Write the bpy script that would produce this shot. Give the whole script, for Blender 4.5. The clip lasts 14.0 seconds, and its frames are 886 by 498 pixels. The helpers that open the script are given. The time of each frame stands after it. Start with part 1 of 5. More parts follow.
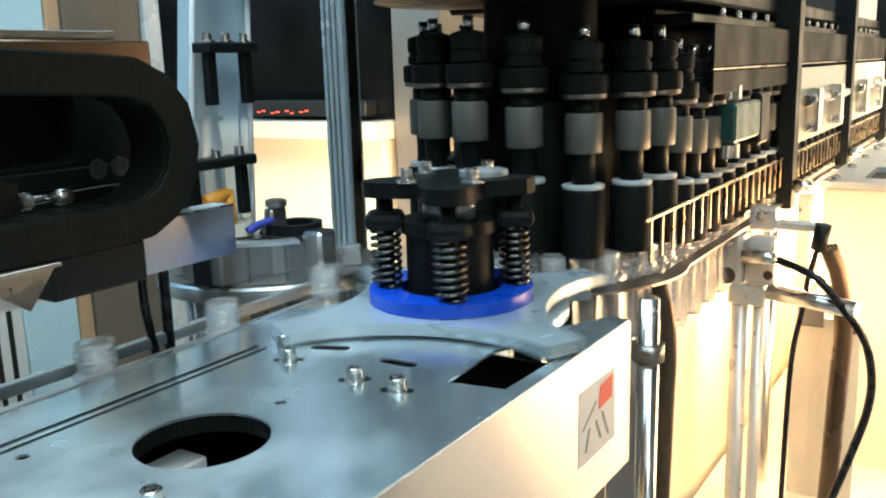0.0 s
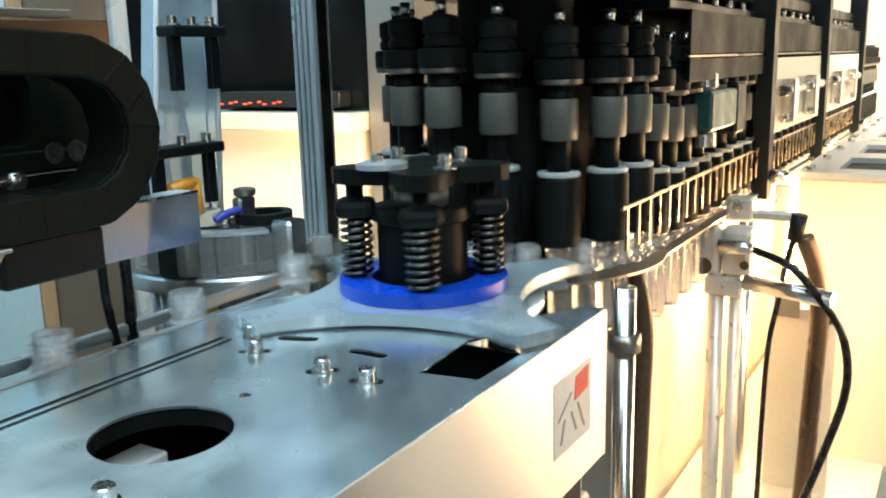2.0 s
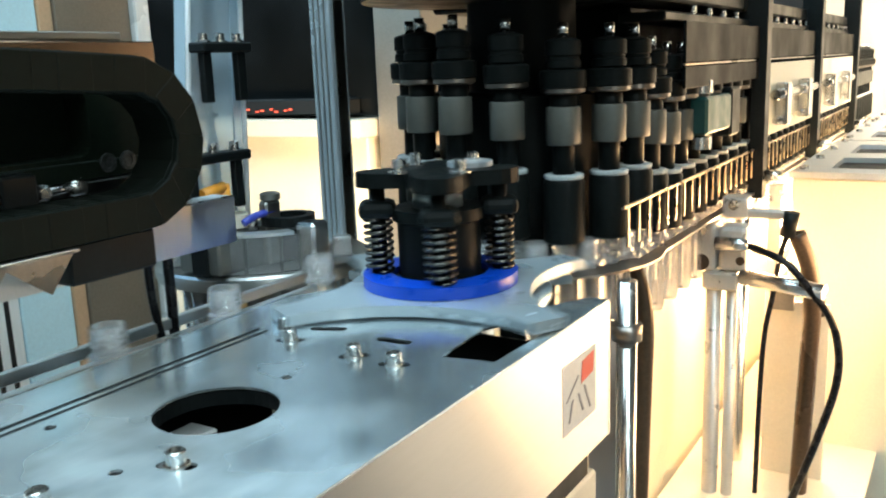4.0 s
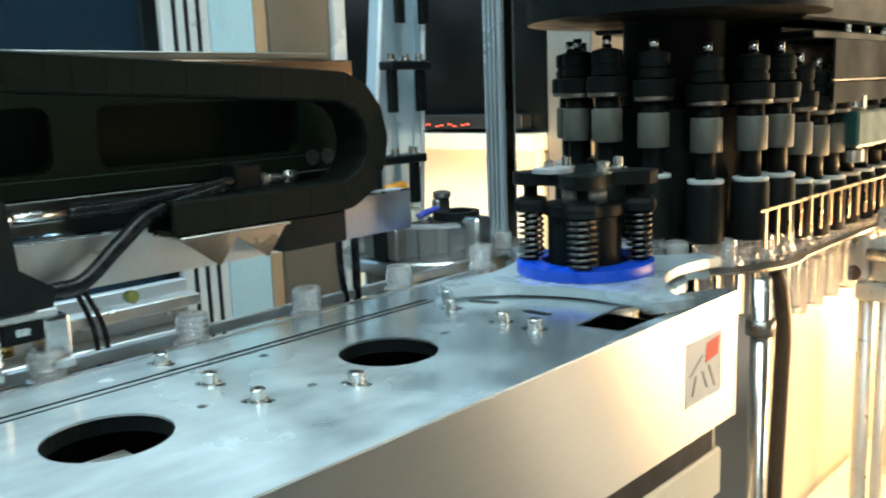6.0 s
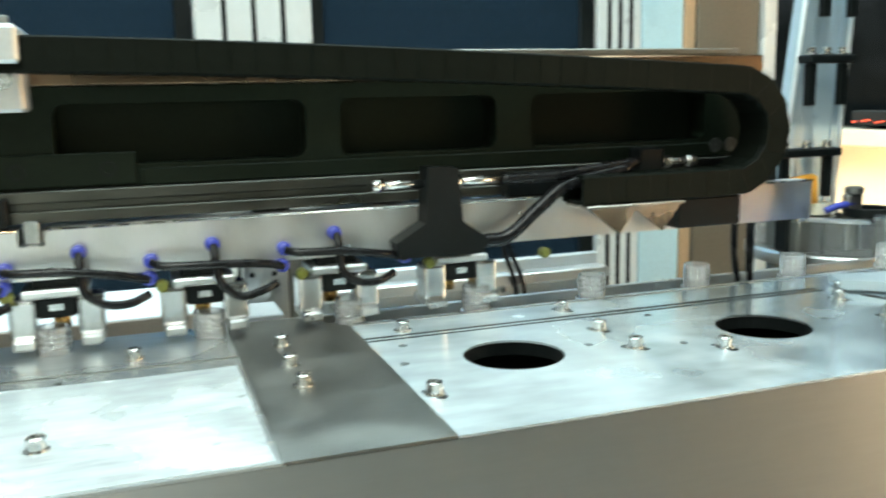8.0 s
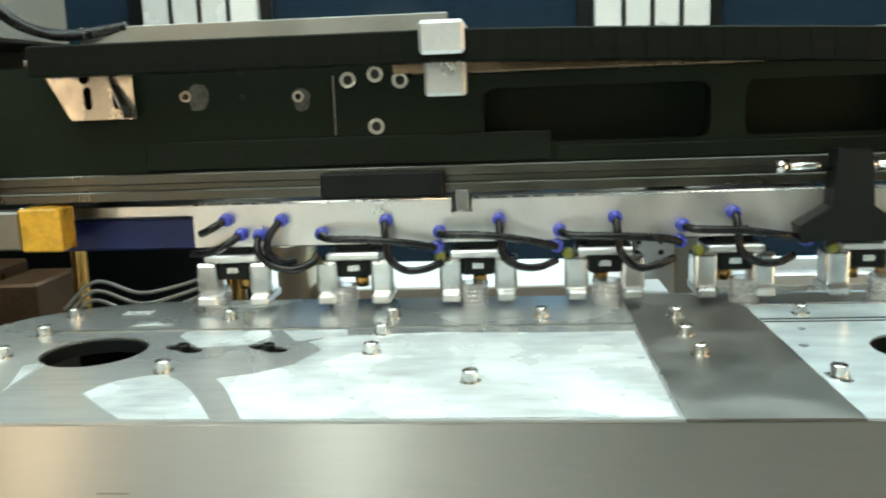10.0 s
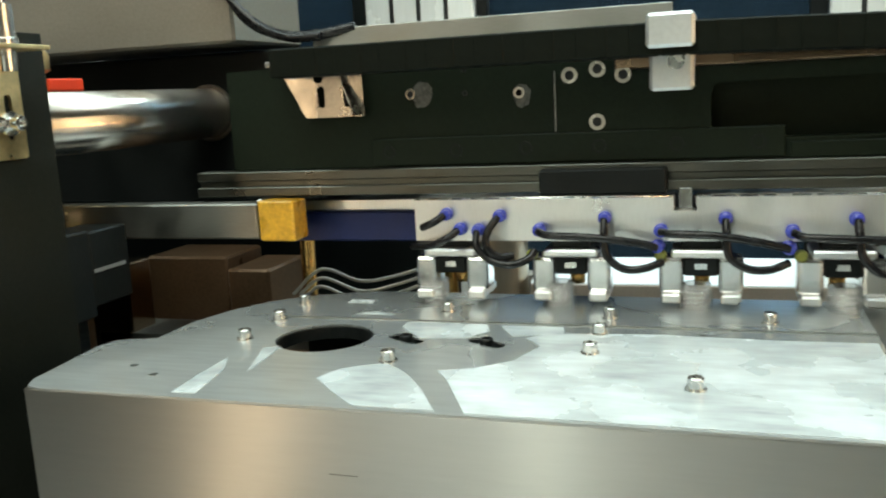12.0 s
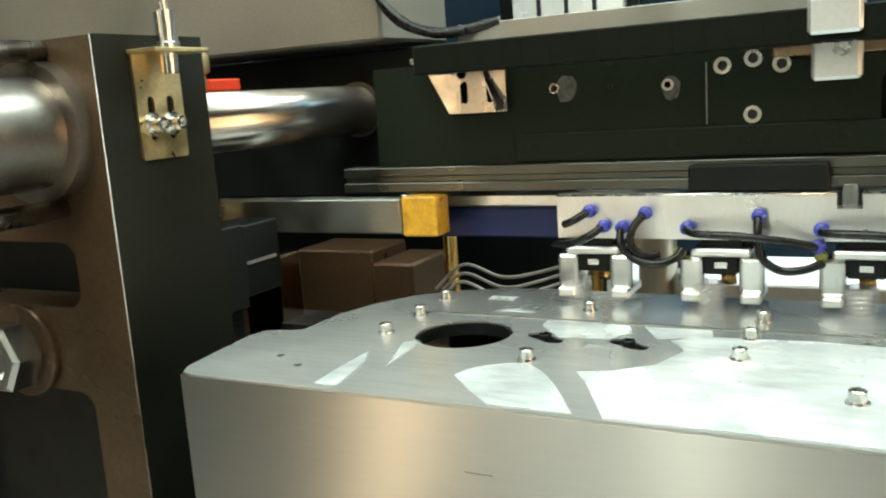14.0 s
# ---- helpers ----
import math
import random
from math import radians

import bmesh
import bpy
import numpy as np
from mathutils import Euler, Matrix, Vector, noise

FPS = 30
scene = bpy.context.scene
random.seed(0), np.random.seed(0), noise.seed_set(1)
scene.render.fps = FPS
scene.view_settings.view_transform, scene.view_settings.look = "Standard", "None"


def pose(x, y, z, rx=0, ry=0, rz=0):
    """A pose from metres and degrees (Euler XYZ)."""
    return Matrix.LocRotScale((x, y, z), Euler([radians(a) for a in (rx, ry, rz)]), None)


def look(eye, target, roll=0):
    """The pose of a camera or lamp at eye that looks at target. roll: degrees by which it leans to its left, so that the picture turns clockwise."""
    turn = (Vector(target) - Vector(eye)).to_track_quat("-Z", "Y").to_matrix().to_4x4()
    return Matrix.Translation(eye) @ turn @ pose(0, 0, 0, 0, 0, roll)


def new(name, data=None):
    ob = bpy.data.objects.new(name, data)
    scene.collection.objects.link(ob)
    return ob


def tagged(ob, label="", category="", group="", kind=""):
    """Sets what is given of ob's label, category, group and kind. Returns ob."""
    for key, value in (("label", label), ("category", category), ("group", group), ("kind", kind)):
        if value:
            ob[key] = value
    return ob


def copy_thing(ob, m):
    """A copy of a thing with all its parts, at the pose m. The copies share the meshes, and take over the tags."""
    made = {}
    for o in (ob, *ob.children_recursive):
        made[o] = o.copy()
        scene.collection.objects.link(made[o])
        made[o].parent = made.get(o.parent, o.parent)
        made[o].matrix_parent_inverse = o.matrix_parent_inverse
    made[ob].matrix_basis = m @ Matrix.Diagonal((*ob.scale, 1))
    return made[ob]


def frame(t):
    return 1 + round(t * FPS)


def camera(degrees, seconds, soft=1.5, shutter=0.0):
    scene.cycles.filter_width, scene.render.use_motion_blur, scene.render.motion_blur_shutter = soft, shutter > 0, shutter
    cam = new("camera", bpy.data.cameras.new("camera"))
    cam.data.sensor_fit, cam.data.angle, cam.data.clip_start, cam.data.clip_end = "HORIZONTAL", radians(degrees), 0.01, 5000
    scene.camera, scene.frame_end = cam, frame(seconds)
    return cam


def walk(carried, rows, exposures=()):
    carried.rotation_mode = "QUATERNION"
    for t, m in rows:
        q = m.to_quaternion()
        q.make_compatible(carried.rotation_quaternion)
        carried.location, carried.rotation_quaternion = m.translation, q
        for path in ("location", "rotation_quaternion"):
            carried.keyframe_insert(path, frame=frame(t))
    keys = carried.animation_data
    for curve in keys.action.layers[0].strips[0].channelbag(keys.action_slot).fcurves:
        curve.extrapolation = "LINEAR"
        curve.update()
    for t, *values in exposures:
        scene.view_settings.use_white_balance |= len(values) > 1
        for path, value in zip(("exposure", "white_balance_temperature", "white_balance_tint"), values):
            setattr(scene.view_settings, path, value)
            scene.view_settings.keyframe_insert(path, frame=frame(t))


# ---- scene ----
cam = camera(53.8, 14.0, soft=2.0, shutter=0.5)
PATH = [
    (0, (0.055, 0.11, 1.277), (-1.012, 1.753, 0.87), -1.7),
    (0.5, (0.047, 0.122, 1.271), (-0.995, 1.78, 0.867), -1.5),
    (1, (0.047, 0.124, 1.265), (-0.982, 1.792, 0.864), -1.5),
    (1.5, (0.051, 0.126, 1.266), (-0.976, 1.792, 0.856), -1.7),
    (2, (0.048, 0.129, 1.266), (-0.973, 1.797, 0.847), -1.5),
    (2.5, (0.05, 0.126, 1.273), (-0.968, 1.793, 0.846), -1.4),
    (3, (0.056, 0.115, 1.278), (-0.96, 1.785, 0.853), -1.2),
    (3.2, (0.062, 0.113, 1.279), (-0.961, 1.778, 0.851), -1.6),
    (5.3, (0.122, -0.03, 1.268), (-0.92, 1.638, 0.903), -2.3),
    (5.5, (0.151, -0.028, 1.279), (-1.028, 1.542, 0.899), -2.0),
    (6, (0.18, -0.039, 1.267), (-1.17, 1.394, 0.915), -2.1),
    (6.5, (0.203, -0.053, 1.26), (-1.297, 1.228, 0.928), -1.9),
    (7, (0.258, -0.068, 1.274), (-1.414, 0.973, 0.93), -1.6),
    (7.5, (0.28, -0.079, 1.269), (-1.505, 0.756, 0.93), -1.4),
    (8, (0.297, -0.084, 1.266), (-1.565, 0.561, 0.923), -1.3),
    (8.4, (0.32, -0.1, 1.262), (-1.59, 0.378, 0.914), -1.3),
    (8.5, (0.323, -0.105, 1.257), (-1.594, 0.356, 0.919), -1.2),
    (9, (0.333, -0.12, 1.257), (-1.627, 0.068, 0.907), -1.4),
    (9.2, (0.338, -0.117, 1.258), (-1.628, -0.015, 0.906), -1.5),
    (11.3, (0.345, -0.14, 1.269), (-1.564, -0.621, 0.917), -3.0),
    (11.5, (0.345, -0.139, 1.27), (-1.554, -0.658, 0.915), -3.0),
    (12, (0.343, -0.144, 1.272), (-1.528, -0.752, 0.916), -3.0),
    (12.5, (0.335, -0.149, 1.268), (-1.506, -0.848, 0.919), -3.0),
    (13, (0.333, -0.148, 1.274), (-1.472, -0.931, 0.916), -3.4),
    (13.5, (0.33, -0.149, 1.273), (-1.449, -0.992, 0.919), -3.7),
    (14, (0.331, -0.141, 1.273), (-1.41, -1.06, 0.923), -4.0),
]
walk(cam, [(t, look(eye, target, roll)) for t, eye, target, roll in PATH],
     ((0.0, 0.08, 5950, 14), (3.2, 0.08, 5950, 14), (5.5, 0.08, 6000, 11), (7.0, 0.44, 6450, 11), (9.0, 0.56, 7050, 14), (11.5, 0.24, 7300, 15), (12.5, 0.27, 7450, 16), (14.0, 0.56, 7650, 15)))

# ---- world and light ----
world = bpy.data.worlds.new("hall_air")
scene.world = world
world.use_nodes = True
world.node_tree.nodes["Background"].inputs[0].default_value = (0.55, 0.72, 0.85, 1)
world.node_tree.nodes["Background"].inputs[1].default_value = 0.12
scene.view_settings.exposure = 0.0


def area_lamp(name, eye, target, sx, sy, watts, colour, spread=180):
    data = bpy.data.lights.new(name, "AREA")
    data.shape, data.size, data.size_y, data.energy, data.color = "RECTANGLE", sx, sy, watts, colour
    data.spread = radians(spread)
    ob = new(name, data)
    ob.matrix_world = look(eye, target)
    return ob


# unseen ceiling panels of the hall: over the machine, behind it, and over the aisle
area_lamp("unseen_hall_lamp", (-0.25, -0.1, 3.3), (-0.25, -0.1, 0), 1.2, 3.6, 62, (0.70, 0.95, 0.98))
area_lamp("unseen_hall_lamp", (-2.6, 0.4, 3.1), (-1.1, 0.4, 1.0), 0.8, 3.0, 105, (0.66, 0.93, 1.0))
area_lamp("unseen_hall_lamp", (1.7, -1.0, 3.3), (1.2, -0.6, 0), 1.0, 3.0, 75, (0.84, 0.97, 0.90))
# warm fill lamp added to brighten the cream panel at the oven's far end
area_lamp("unseen_hall_lamp", (1.7, 2.4, 3.6), (0.9, 3.74, 1.1), 0.6, 2.0, 190, (1.0, 0.80, 0.57), 75)
# lamps added for the light of the heater tubes leaving the oven's slots
area_lamp("added_heater_light", (-0.21, 2.3, 0.93), (-0.9, 2.0, 0.98), 2.2, 0.16, 21, (1.0, 0.60, 0.26))
area_lamp("added_heater_light", (-0.20, 1.70, 0.92), (-0.1, 0.6, 0.9), 0.14, 0.2, 10, (1.0, 0.60, 0.26))
# warm fill added for the far cabinet; no tubes stand on this side
area_lamp("added_heater_light", (-0.68, 1.40, 0.92), (-1.5, 1.93, 0.9), 0.5, 0.16, 7, (1.0, 0.70, 0.38), 75)


# ---- materials ----
def material(name, colour, metal=0.0, rough=0.5, vary=0.25, scale=18.0, bump=0.04, stretch=(1, 1, 1), fine=220.0,
             transmission=0.0, ior=1.45, emit=None, strength=0.0, rough_vary=0.12, coat=0.0, spec=0.5, aniso=0.0, grain=(0, 0, 1)):
    """Principled surface with blotches and fine grain in colour, roughness and relief."""
    m = bpy.data.materials.new(name)
    m.use_nodes = True
    nt = m.node_tree
    p = nt.nodes["Principled BSDF"]
    p.inputs["Base Color"].default_value = (*colour, 1)
    p.inputs["Metallic"].default_value = metal
    p.inputs["Roughness"].default_value = rough
    p.inputs["IOR"].default_value = ior
    p.inputs["Transmission Weight"].default_value = transmission
    p.inputs["Coat Weight"].default_value = coat
    p.inputs["Specular IOR Level"].default_value = spec
    if aniso > 0:
        tg = nt.nodes.new("ShaderNodeCombineXYZ")
        for k in range(3):
            tg.inputs[k].default_value = grain[k]
        nt.links.new(tg.outputs[0], p.inputs["Tangent"])
        p.inputs["Anisotropic"].default_value = aniso
    if emit:
        p.inputs["Emission Color"].default_value = (*emit, 1)
        p.inputs["Emission Strength"].default_value = strength
    if vary <= 0 and bump <= 0:
        return m
    tc = nt.nodes.new("ShaderNodeTexCoord")
    mp = nt.nodes.new("ShaderNodeMapping")
    mp.inputs["Scale"].default_value = stretch
    nt.links.new(tc.outputs["Object"], mp.inputs[0])
    big = nt.nodes.new("ShaderNodeTexNoise")
    big.inputs["Scale"].default_value, big.inputs["Detail"].default_value = scale, 4
    small = nt.nodes.new("ShaderNodeTexNoise")
    small.inputs["Scale"].default_value, small.inputs["Detail"].default_value = fine, 3
    nt.links.new(tc.outputs["Object"], big.inputs[0])
    nt.links.new(mp.outputs[0], small.inputs[0])
    both = nt.nodes.new("ShaderNodeMath")
    both.operation = "MULTIPLY_ADD"
    both.inputs[1].default_value = 0.45
    nt.links.new(small.outputs[0], both.inputs[0])
    half = nt.nodes.new("ShaderNodeMath")
    half.operation = "MULTIPLY"
    half.inputs[1].default_value = 0.55
    nt.links.new(big.outputs[0], half.inputs[0])
    nt.links.new(half.outputs[0], both.inputs[2])
    ramp = nt.nodes.new("ShaderNodeMapRange")
    ramp.inputs[1].default_value, ramp.inputs[2].default_value = 0.3, 0.7
    ramp.inputs[3].default_value, ramp.inputs[4].default_value = 1 - vary, 1 + vary * 0.6
    nt.links.new(both.outputs[0], ramp.inputs[0])
    mul = nt.nodes.new("ShaderNodeVectorMath")
    mul.operation = "SCALE"
    mul.inputs[0].default_value = colour
    nt.links.new(ramp.outputs[0], mul.inputs["Scale"])
    nt.links.new(mul.outputs[0], p.inputs["Base Color"])
    rr = nt.nodes.new("ShaderNodeMapRange")
    rr.inputs[1].default_value, rr.inputs[2].default_value = 0.3, 0.7
    rr.inputs[3].default_value, rr.inputs[4].default_value = max(0.02, rough - rough_vary), min(1, rough + rough_vary)
    nt.links.new(big.outputs[0], rr.inputs[0])
    nt.links.new(rr.outputs[0], p.inputs["Roughness"])
    if bump > 0:
        b = nt.nodes.new("ShaderNodeBump")
        b.inputs["Strength"].default_value = bump
        b.inputs["Distance"].default_value = 0.002
        nt.links.new(small.outputs[0], b.inputs["Height"])
        nt.links.new(b.outputs[0], p.inputs["Normal"])
    return m


BRUSHED = material("brushed_stainless", (0.55, 0.55, 0.53), 1, 0.33, 0.05, 4, 0.012, (9, 0.8, 9), 30, rough_vary=0.03, aniso=0.97)
SCUFFED = material("scuffed_stainless", (0.30, 0.30, 0.28), 1, 0.40, 0.2, 14, 0.06, (40, 1.2, 40), 60)
DULL = material("dull_rolled_stainless", (0.60, 0.63, 0.63), 0.75, 0.27, 0.22, 5, 0.03, (7, 0.8, 7), 24, rough_vary=0.08)
COATED = material("film_covered_stainless", (0.70, 0.80, 0.84), 0.72, 0.20, 0.36, 8, 0.012, (3, 1, 3), 14, rough_vary=0.10)
ALU = material("milled_aluminium", (0.78, 0.78, 0.77), 1, 0.36, 0.12, 20, 0.03, (1, 30, 1), 60)
ANOD = material("anodised_profile", (0.62, 0.65, 0.66), 0.7, 0.38, 0.12, 8, 0.02)
BARSTEEL = material("ground_steel_bar", (0.54, 0.51, 0.47), 1, 0.24, 0.08, 12, 0.02, (1, 30, 30), 50, rough_vary=0.03, aniso=0.9, grain=(1, 0, 0))
CHROME = material("polished_steel", (0.66, 0.66, 0.65), 1, 0.22, 0.12, 30, 0.02, (1, 1, 20), rough_vary=0.06)
ZINC = material("zinc_plated_bolt", (0.72, 0.72, 0.70), 1, 0.24, 0.15, 90, 0.03)
BRASS = material("yellow_zinc_plate", (0.80, 0.62, 0.33), 1, 0.36, 0.22, 30, 0.04)
BLACK = material("black_oxide_steel", (0.008, 0.010, 0.010), 0.0, 0.42, 0.35, 14, 0.06, spec=0.17)
HEADBLK = material("matt_black_heads", (0.006, 0.0075, 0.007), 0.0, 0.45, 0.35, 30, 0.05, spec=0.10)
COVERBLK = material("black_powder_coat", (0.004, 0.005, 0.005), 0.0, 0.5, 0.12, 9, 0.02, spec=0.08)
BEAMP = material("dark_green_black_paint", (0.009, 0.014, 0.009), 0.0, 0.46, 0.35, 7, 0.05, spec=0.11)
BUSHM = material("worn_steel_bush", (0.30, 0.27, 0.24), 1, 0.34, 0.25, 12, 0.04)
SCAR = material("scraped_metal", (0.085, 0.09, 0.085), 0.5, 0.4, 0.7, 260, 0.1)
BRKT = material("bent_bracket_steel", (0.46, 0.42, 0.37), 1, 0.27, 0.2, 22, 0.03)
STANDALU = material("tumbled_aluminium", (0.56, 0.54, 0.50), 0.45, 0.36, 0.12, 40, 0.03)
# dark tone for the clamp's shaded side; the dark cabinet uses it too
SIDEP = material("worn_olive_shaded_steel", (0.010, 0.011, 0.008), 0.0, 0.40, 0.4, 7, 0.05, spec=0.18)
GLOSSBLK = material("black_gloss_panel", (0.006, 0.007, 0.007), 0, 0.16, 0.3, 5, 0.01, spec=0.5)
# brown raised to carry the warm light falling on the mould blocks
MOULD = material("warm_lit_mould_steel", (0.15, 0.085, 0.048), 0.5, 0.38, 0.35, 9, 0.05)
COLSTEEL = material("satin_column_steel", (0.46, 0.39, 0.31), 1, 0.40, 0.12, 10, 0.02, (1, 1, 0.2), rough_vary=0.05)
# brown includes warm reflections on the clamp's front plate; plain colour on hoses and screws
POSTP = material("dark_brown_warm_reflection", (0.085, 0.055, 0.032), 0.35, 0.34, 0.4, 6, 0.06)
# near black put in for shade of holes, grooves and openings; terminal strip too
DARKH = material("recess_shade_black", (0.008, 0.009, 0.009), 0, 0.6, 0.2, 20, 0.0)
PLASTIC = material("black_nylon", (0.006, 0.008, 0.006), 0, 0.5, 0.3, 60, 0.05, spec=0.08)
RUBBER = material("black_hose", (0.009, 0.009, 0.010), 0, 0.26, 0.2, 60, 0.0, spec=0.32)
BLUE = material("blue_nylon", (0.005, 0.052, 0.44), 0, 0.34, 0.12, 30, 0.02)
# PALEBLUE, TAN and WARMGREY hold reflections in the guard's metal as plain colours
PALEBLUE = material("cyan_reflection_tint", (0.55, 0.76, 0.83), 0, 0.32, 0.12, 5, 0.02)
TAN = material("peach_reflection_tint", (0.62, 0.40, 0.24), 0.2, 0.35, 0.15, 8, 0.02)
TANEDGE = material("pinkish_tan_board", (0.46, 0.37, 0.30), 0, 0.5, 0.12, 10, 0.02)
WARMGREY = material("brown_reflection_tint", (0.20, 0.17, 0.13), 0.3, 0.38, 0.2, 6, 0.03)
LIGHTALU = material("bright_profile", (0.84, 0.86, 0.85), 0.2, 0.30, 0.14, 8, 0.02, (20, 20, 0.6), 30)
FITBLUE = material("blue_fitting", (0.05, 0.07, 0.42), 0, 0.3, 0.1, 60, 0.0)
BLUEBAR = material("dark_blue_anodised", (0.012, 0.022, 0.10), 0.3, 0.4, 0.2, 20, 0.02)
GREYC = material("grey_white_sleeve", (0.080, 0.080, 0.068), 0, 0.45, 0.12, 40, 0.02)
CREAM = material("cream_enamel_sheet", (0.72, 0.66, 0.52), 0, 0.42, 0.10, 6, 0.02)
BEIGE = material("grey_beige_plate", (0.28, 0.26, 0.225), 0.5, 0.42, 0.18, 6, 0.04)
WHITE = material("white_board", (0.80, 0.82, 0.83), 0, 0.40, 0.06, 6, 0.01)
TEAL = material("dark_teal_housing", (0.010, 0.050, 0.045), 0, 0.4, 0.2, 30, 0.02)
COPPER = material("bronze_bush", (0.76, 0.47, 0.17), 1, 0.24, 0.08, 12, 0.01, (1, 1, 0.2), rough_vary=0.04)
YELLOW = material("amber_block", (0.62, 0.33, 0.03), 0, 0.35, 0.45, 45, 0.05)
OLIVE = material("olive_tap", (0.17, 0.18, 0.035), 0, 0.4, 0.1, 60, 0.0)
# brown tint stands for warm reflections on the stainless cap and the wedge
WARMREFL = material("warm_reflection_metal", (0.30, 0.20, 0.13), 1, 0.24, 0.3, 7, 0.03, (9, 0.8, 9), 30)
ORANGE = material("orange_sensor", (0.85, 0.36, 0.04), 0, 0.4, 0.1, 60, 0.0)
PALE = material("pale_disc", (0.42, 0.45, 0.45), 0, 0.30, 0.1, 60, 0.0)
RED = material("red_hose_clip", (0.65, 0.05, 0.02), 0, 0.4, 0.1, 60, 0.0)
CABLEW = material("grey_cable", (0.55, 0.53, 0.48), 0, 0.45, 0.1, 60, 0.0)
CLEAR = material("clear_preform", (1.0, 1.0, 1.0), 0, 0.13, 0, 10, 0.0, transmission=0.82, ior=1.5)
ACRYL = material("clear_acrylic", (0.74, 0.88, 0.96), 0, 0.10, 0, 10, 0.0, transmission=0.62, ior=1.4)
CLEARWALL = material("clear_polished_acrylic", (0.97, 0.99, 1.0), 0, 0.06, 0, 10, 0.0, transmission=0.9, ior=1.4)
POSTALU = material("bright_drawn_profile", (0.60, 0.70, 0.76), 0.55, 0.26, 0.15, 6, 0.02, (30, 30, 0.6), 30, rough_vary=0.05)
STARM = material("pale_anodised_star", (0.52, 0.60, 0.64), 0.6, 0.28, 0.06, 12, 0.01)
SPRINGM = material("oiled_spring_steel", (0.11, 0.105, 0.095), 1, 0.30, 0.2, 60, 0.0)
# orange tone holds the heater light reflected by the guard's bars
GUARDM = material("heater_lit_steel", (0.42, 0.33, 0.22), 1, 0.30, 0.2, 40, 0.02)
GLASS = material("blue_tinted_pane", (0.10, 0.18, 0.26), 0, 0.04, 0, 10, 0.0, transmission=0.9, ior=1.1)
HALLBLUE = material("dark_blue_hall", (0.020, 0.034, 0.055), 0, 0.6, 0.4, 1.2, 0.0)
HALLGREY = material("hall_paint", (0.42, 0.44, 0.45), 0, 0.7, 0.15, 1.0, 0.02)
HALLMID = material("mid_grey_wall", (0.085, 0.09, 0.08), 0, 0.6, 0.2, 1.4, 0.02)
CONCRETE = material("hall_floor", (0.26, 0.27, 0.27), 0, 0.45, 0.2, 3, 0.05)
SKYL = material("bright_hall_window", (0.8, 0.9, 1.0), 0, 0.5, 0, 1, 0, emit=(0.80, 0.92, 1.0), strength=2.2)
# glow of the panels added out of view along the aisle
WARMGLOW = material("warm_glow_panel", (1.0, 0.85, 0.6), 0, 0.5, 0, 1, 0, emit=(1.0, 0.80, 0.54), strength=3.2)
PALEGLOW = material("pale_glow_panel", (0.8, 0.9, 0.9), 0, 0.5, 0, 1, 0, emit=(0.88, 1.0, 0.86), strength=1.1)
GUIDE = material("oiled_guide_steel", (0.115, 0.115, 0.10), 1, 0.34, 0.25, 14, 0.04, (40, 1.2, 40), 60)
TUBE = material("heater_tube_glow", (1, 0.8, 0.5), 0, 0.5, 0, 1, 0, emit=(1.0, 0.72, 0.38), strength=30)
LED = material("red_indicator", (0.9, 0.1, 0.05), 0, 0.5, 0, 1, 0, emit=(1.0, 0.12, 0.05), strength=1.0)
FILM = material("protective_film", (0.66, 0.72, 0.74), 0.3, 0.26, 0.42, 13, 0.03, (4, 1, 4), 24)
PAPER = material("white_label", (0.66, 0.64, 0.60), 0, 0.5, 0.15, 40, 0.0)
INKRED = material("red_print", (0.70, 0.07, 0.04), 0, 0.5, 0.05, 40, 0.0)
INKGREY = material("grey_print", (0.24, 0.23, 0.23), 0, 0.5, 0.05, 40, 0.0)


def half_dull_sheet(name):
    """Steel sheet that turns from pale and dull to metallic, with a wavering edge, towards the wheel."""
    m = material(name, (0.69, 0.79, 0.83), 0.7, 0.21, 0.34, 8, 0.012, (3, 1, 3), 14, rough_vary=0.09)
    nt = m.node_tree
    p = nt.nodes["Principled BSDF"]
    tc = nt.nodes.new("ShaderNodeTexCoord")
    split = nt.nodes.new("ShaderNodeSeparateXYZ")
    nt.links.new(tc.outputs["Object"], split.inputs[0])
    cloud = nt.nodes.new("ShaderNodeTexNoise")
    cloud.inputs["Scale"].default_value, cloud.inputs["Detail"].default_value = 7.0, 3
    nt.links.new(tc.outputs["Object"], cloud.inputs[0])
    waver = nt.nodes.new("ShaderNodeMath")
    waver.operation = "MULTIPLY_ADD"
    waver.inputs[1].default_value = 0.55
    nt.links.new(cloud.outputs[0], waver.inputs[0])
    nt.links.new(split.outputs[1], waver.inputs[2])
    to_metal = nt.nodes.new("ShaderNodeMapRange")
    to_metal.interpolation_type = "SMOOTHSTEP"
    to_metal.inputs[1].default_value, to_metal.inputs[2].default_value = 0.46, 0.72
    to_metal.inputs[3].default_value, to_metal.inputs[4].default_value = 0.42, 0.88
    nt.links.new(waver.outputs[0], to_metal.inputs[0])
    nt.links.new(to_metal.outputs[0], p.inputs["Metallic"])
    return m


HALFDULL = half_dull_sheet("pale_to_metallic_stainless")


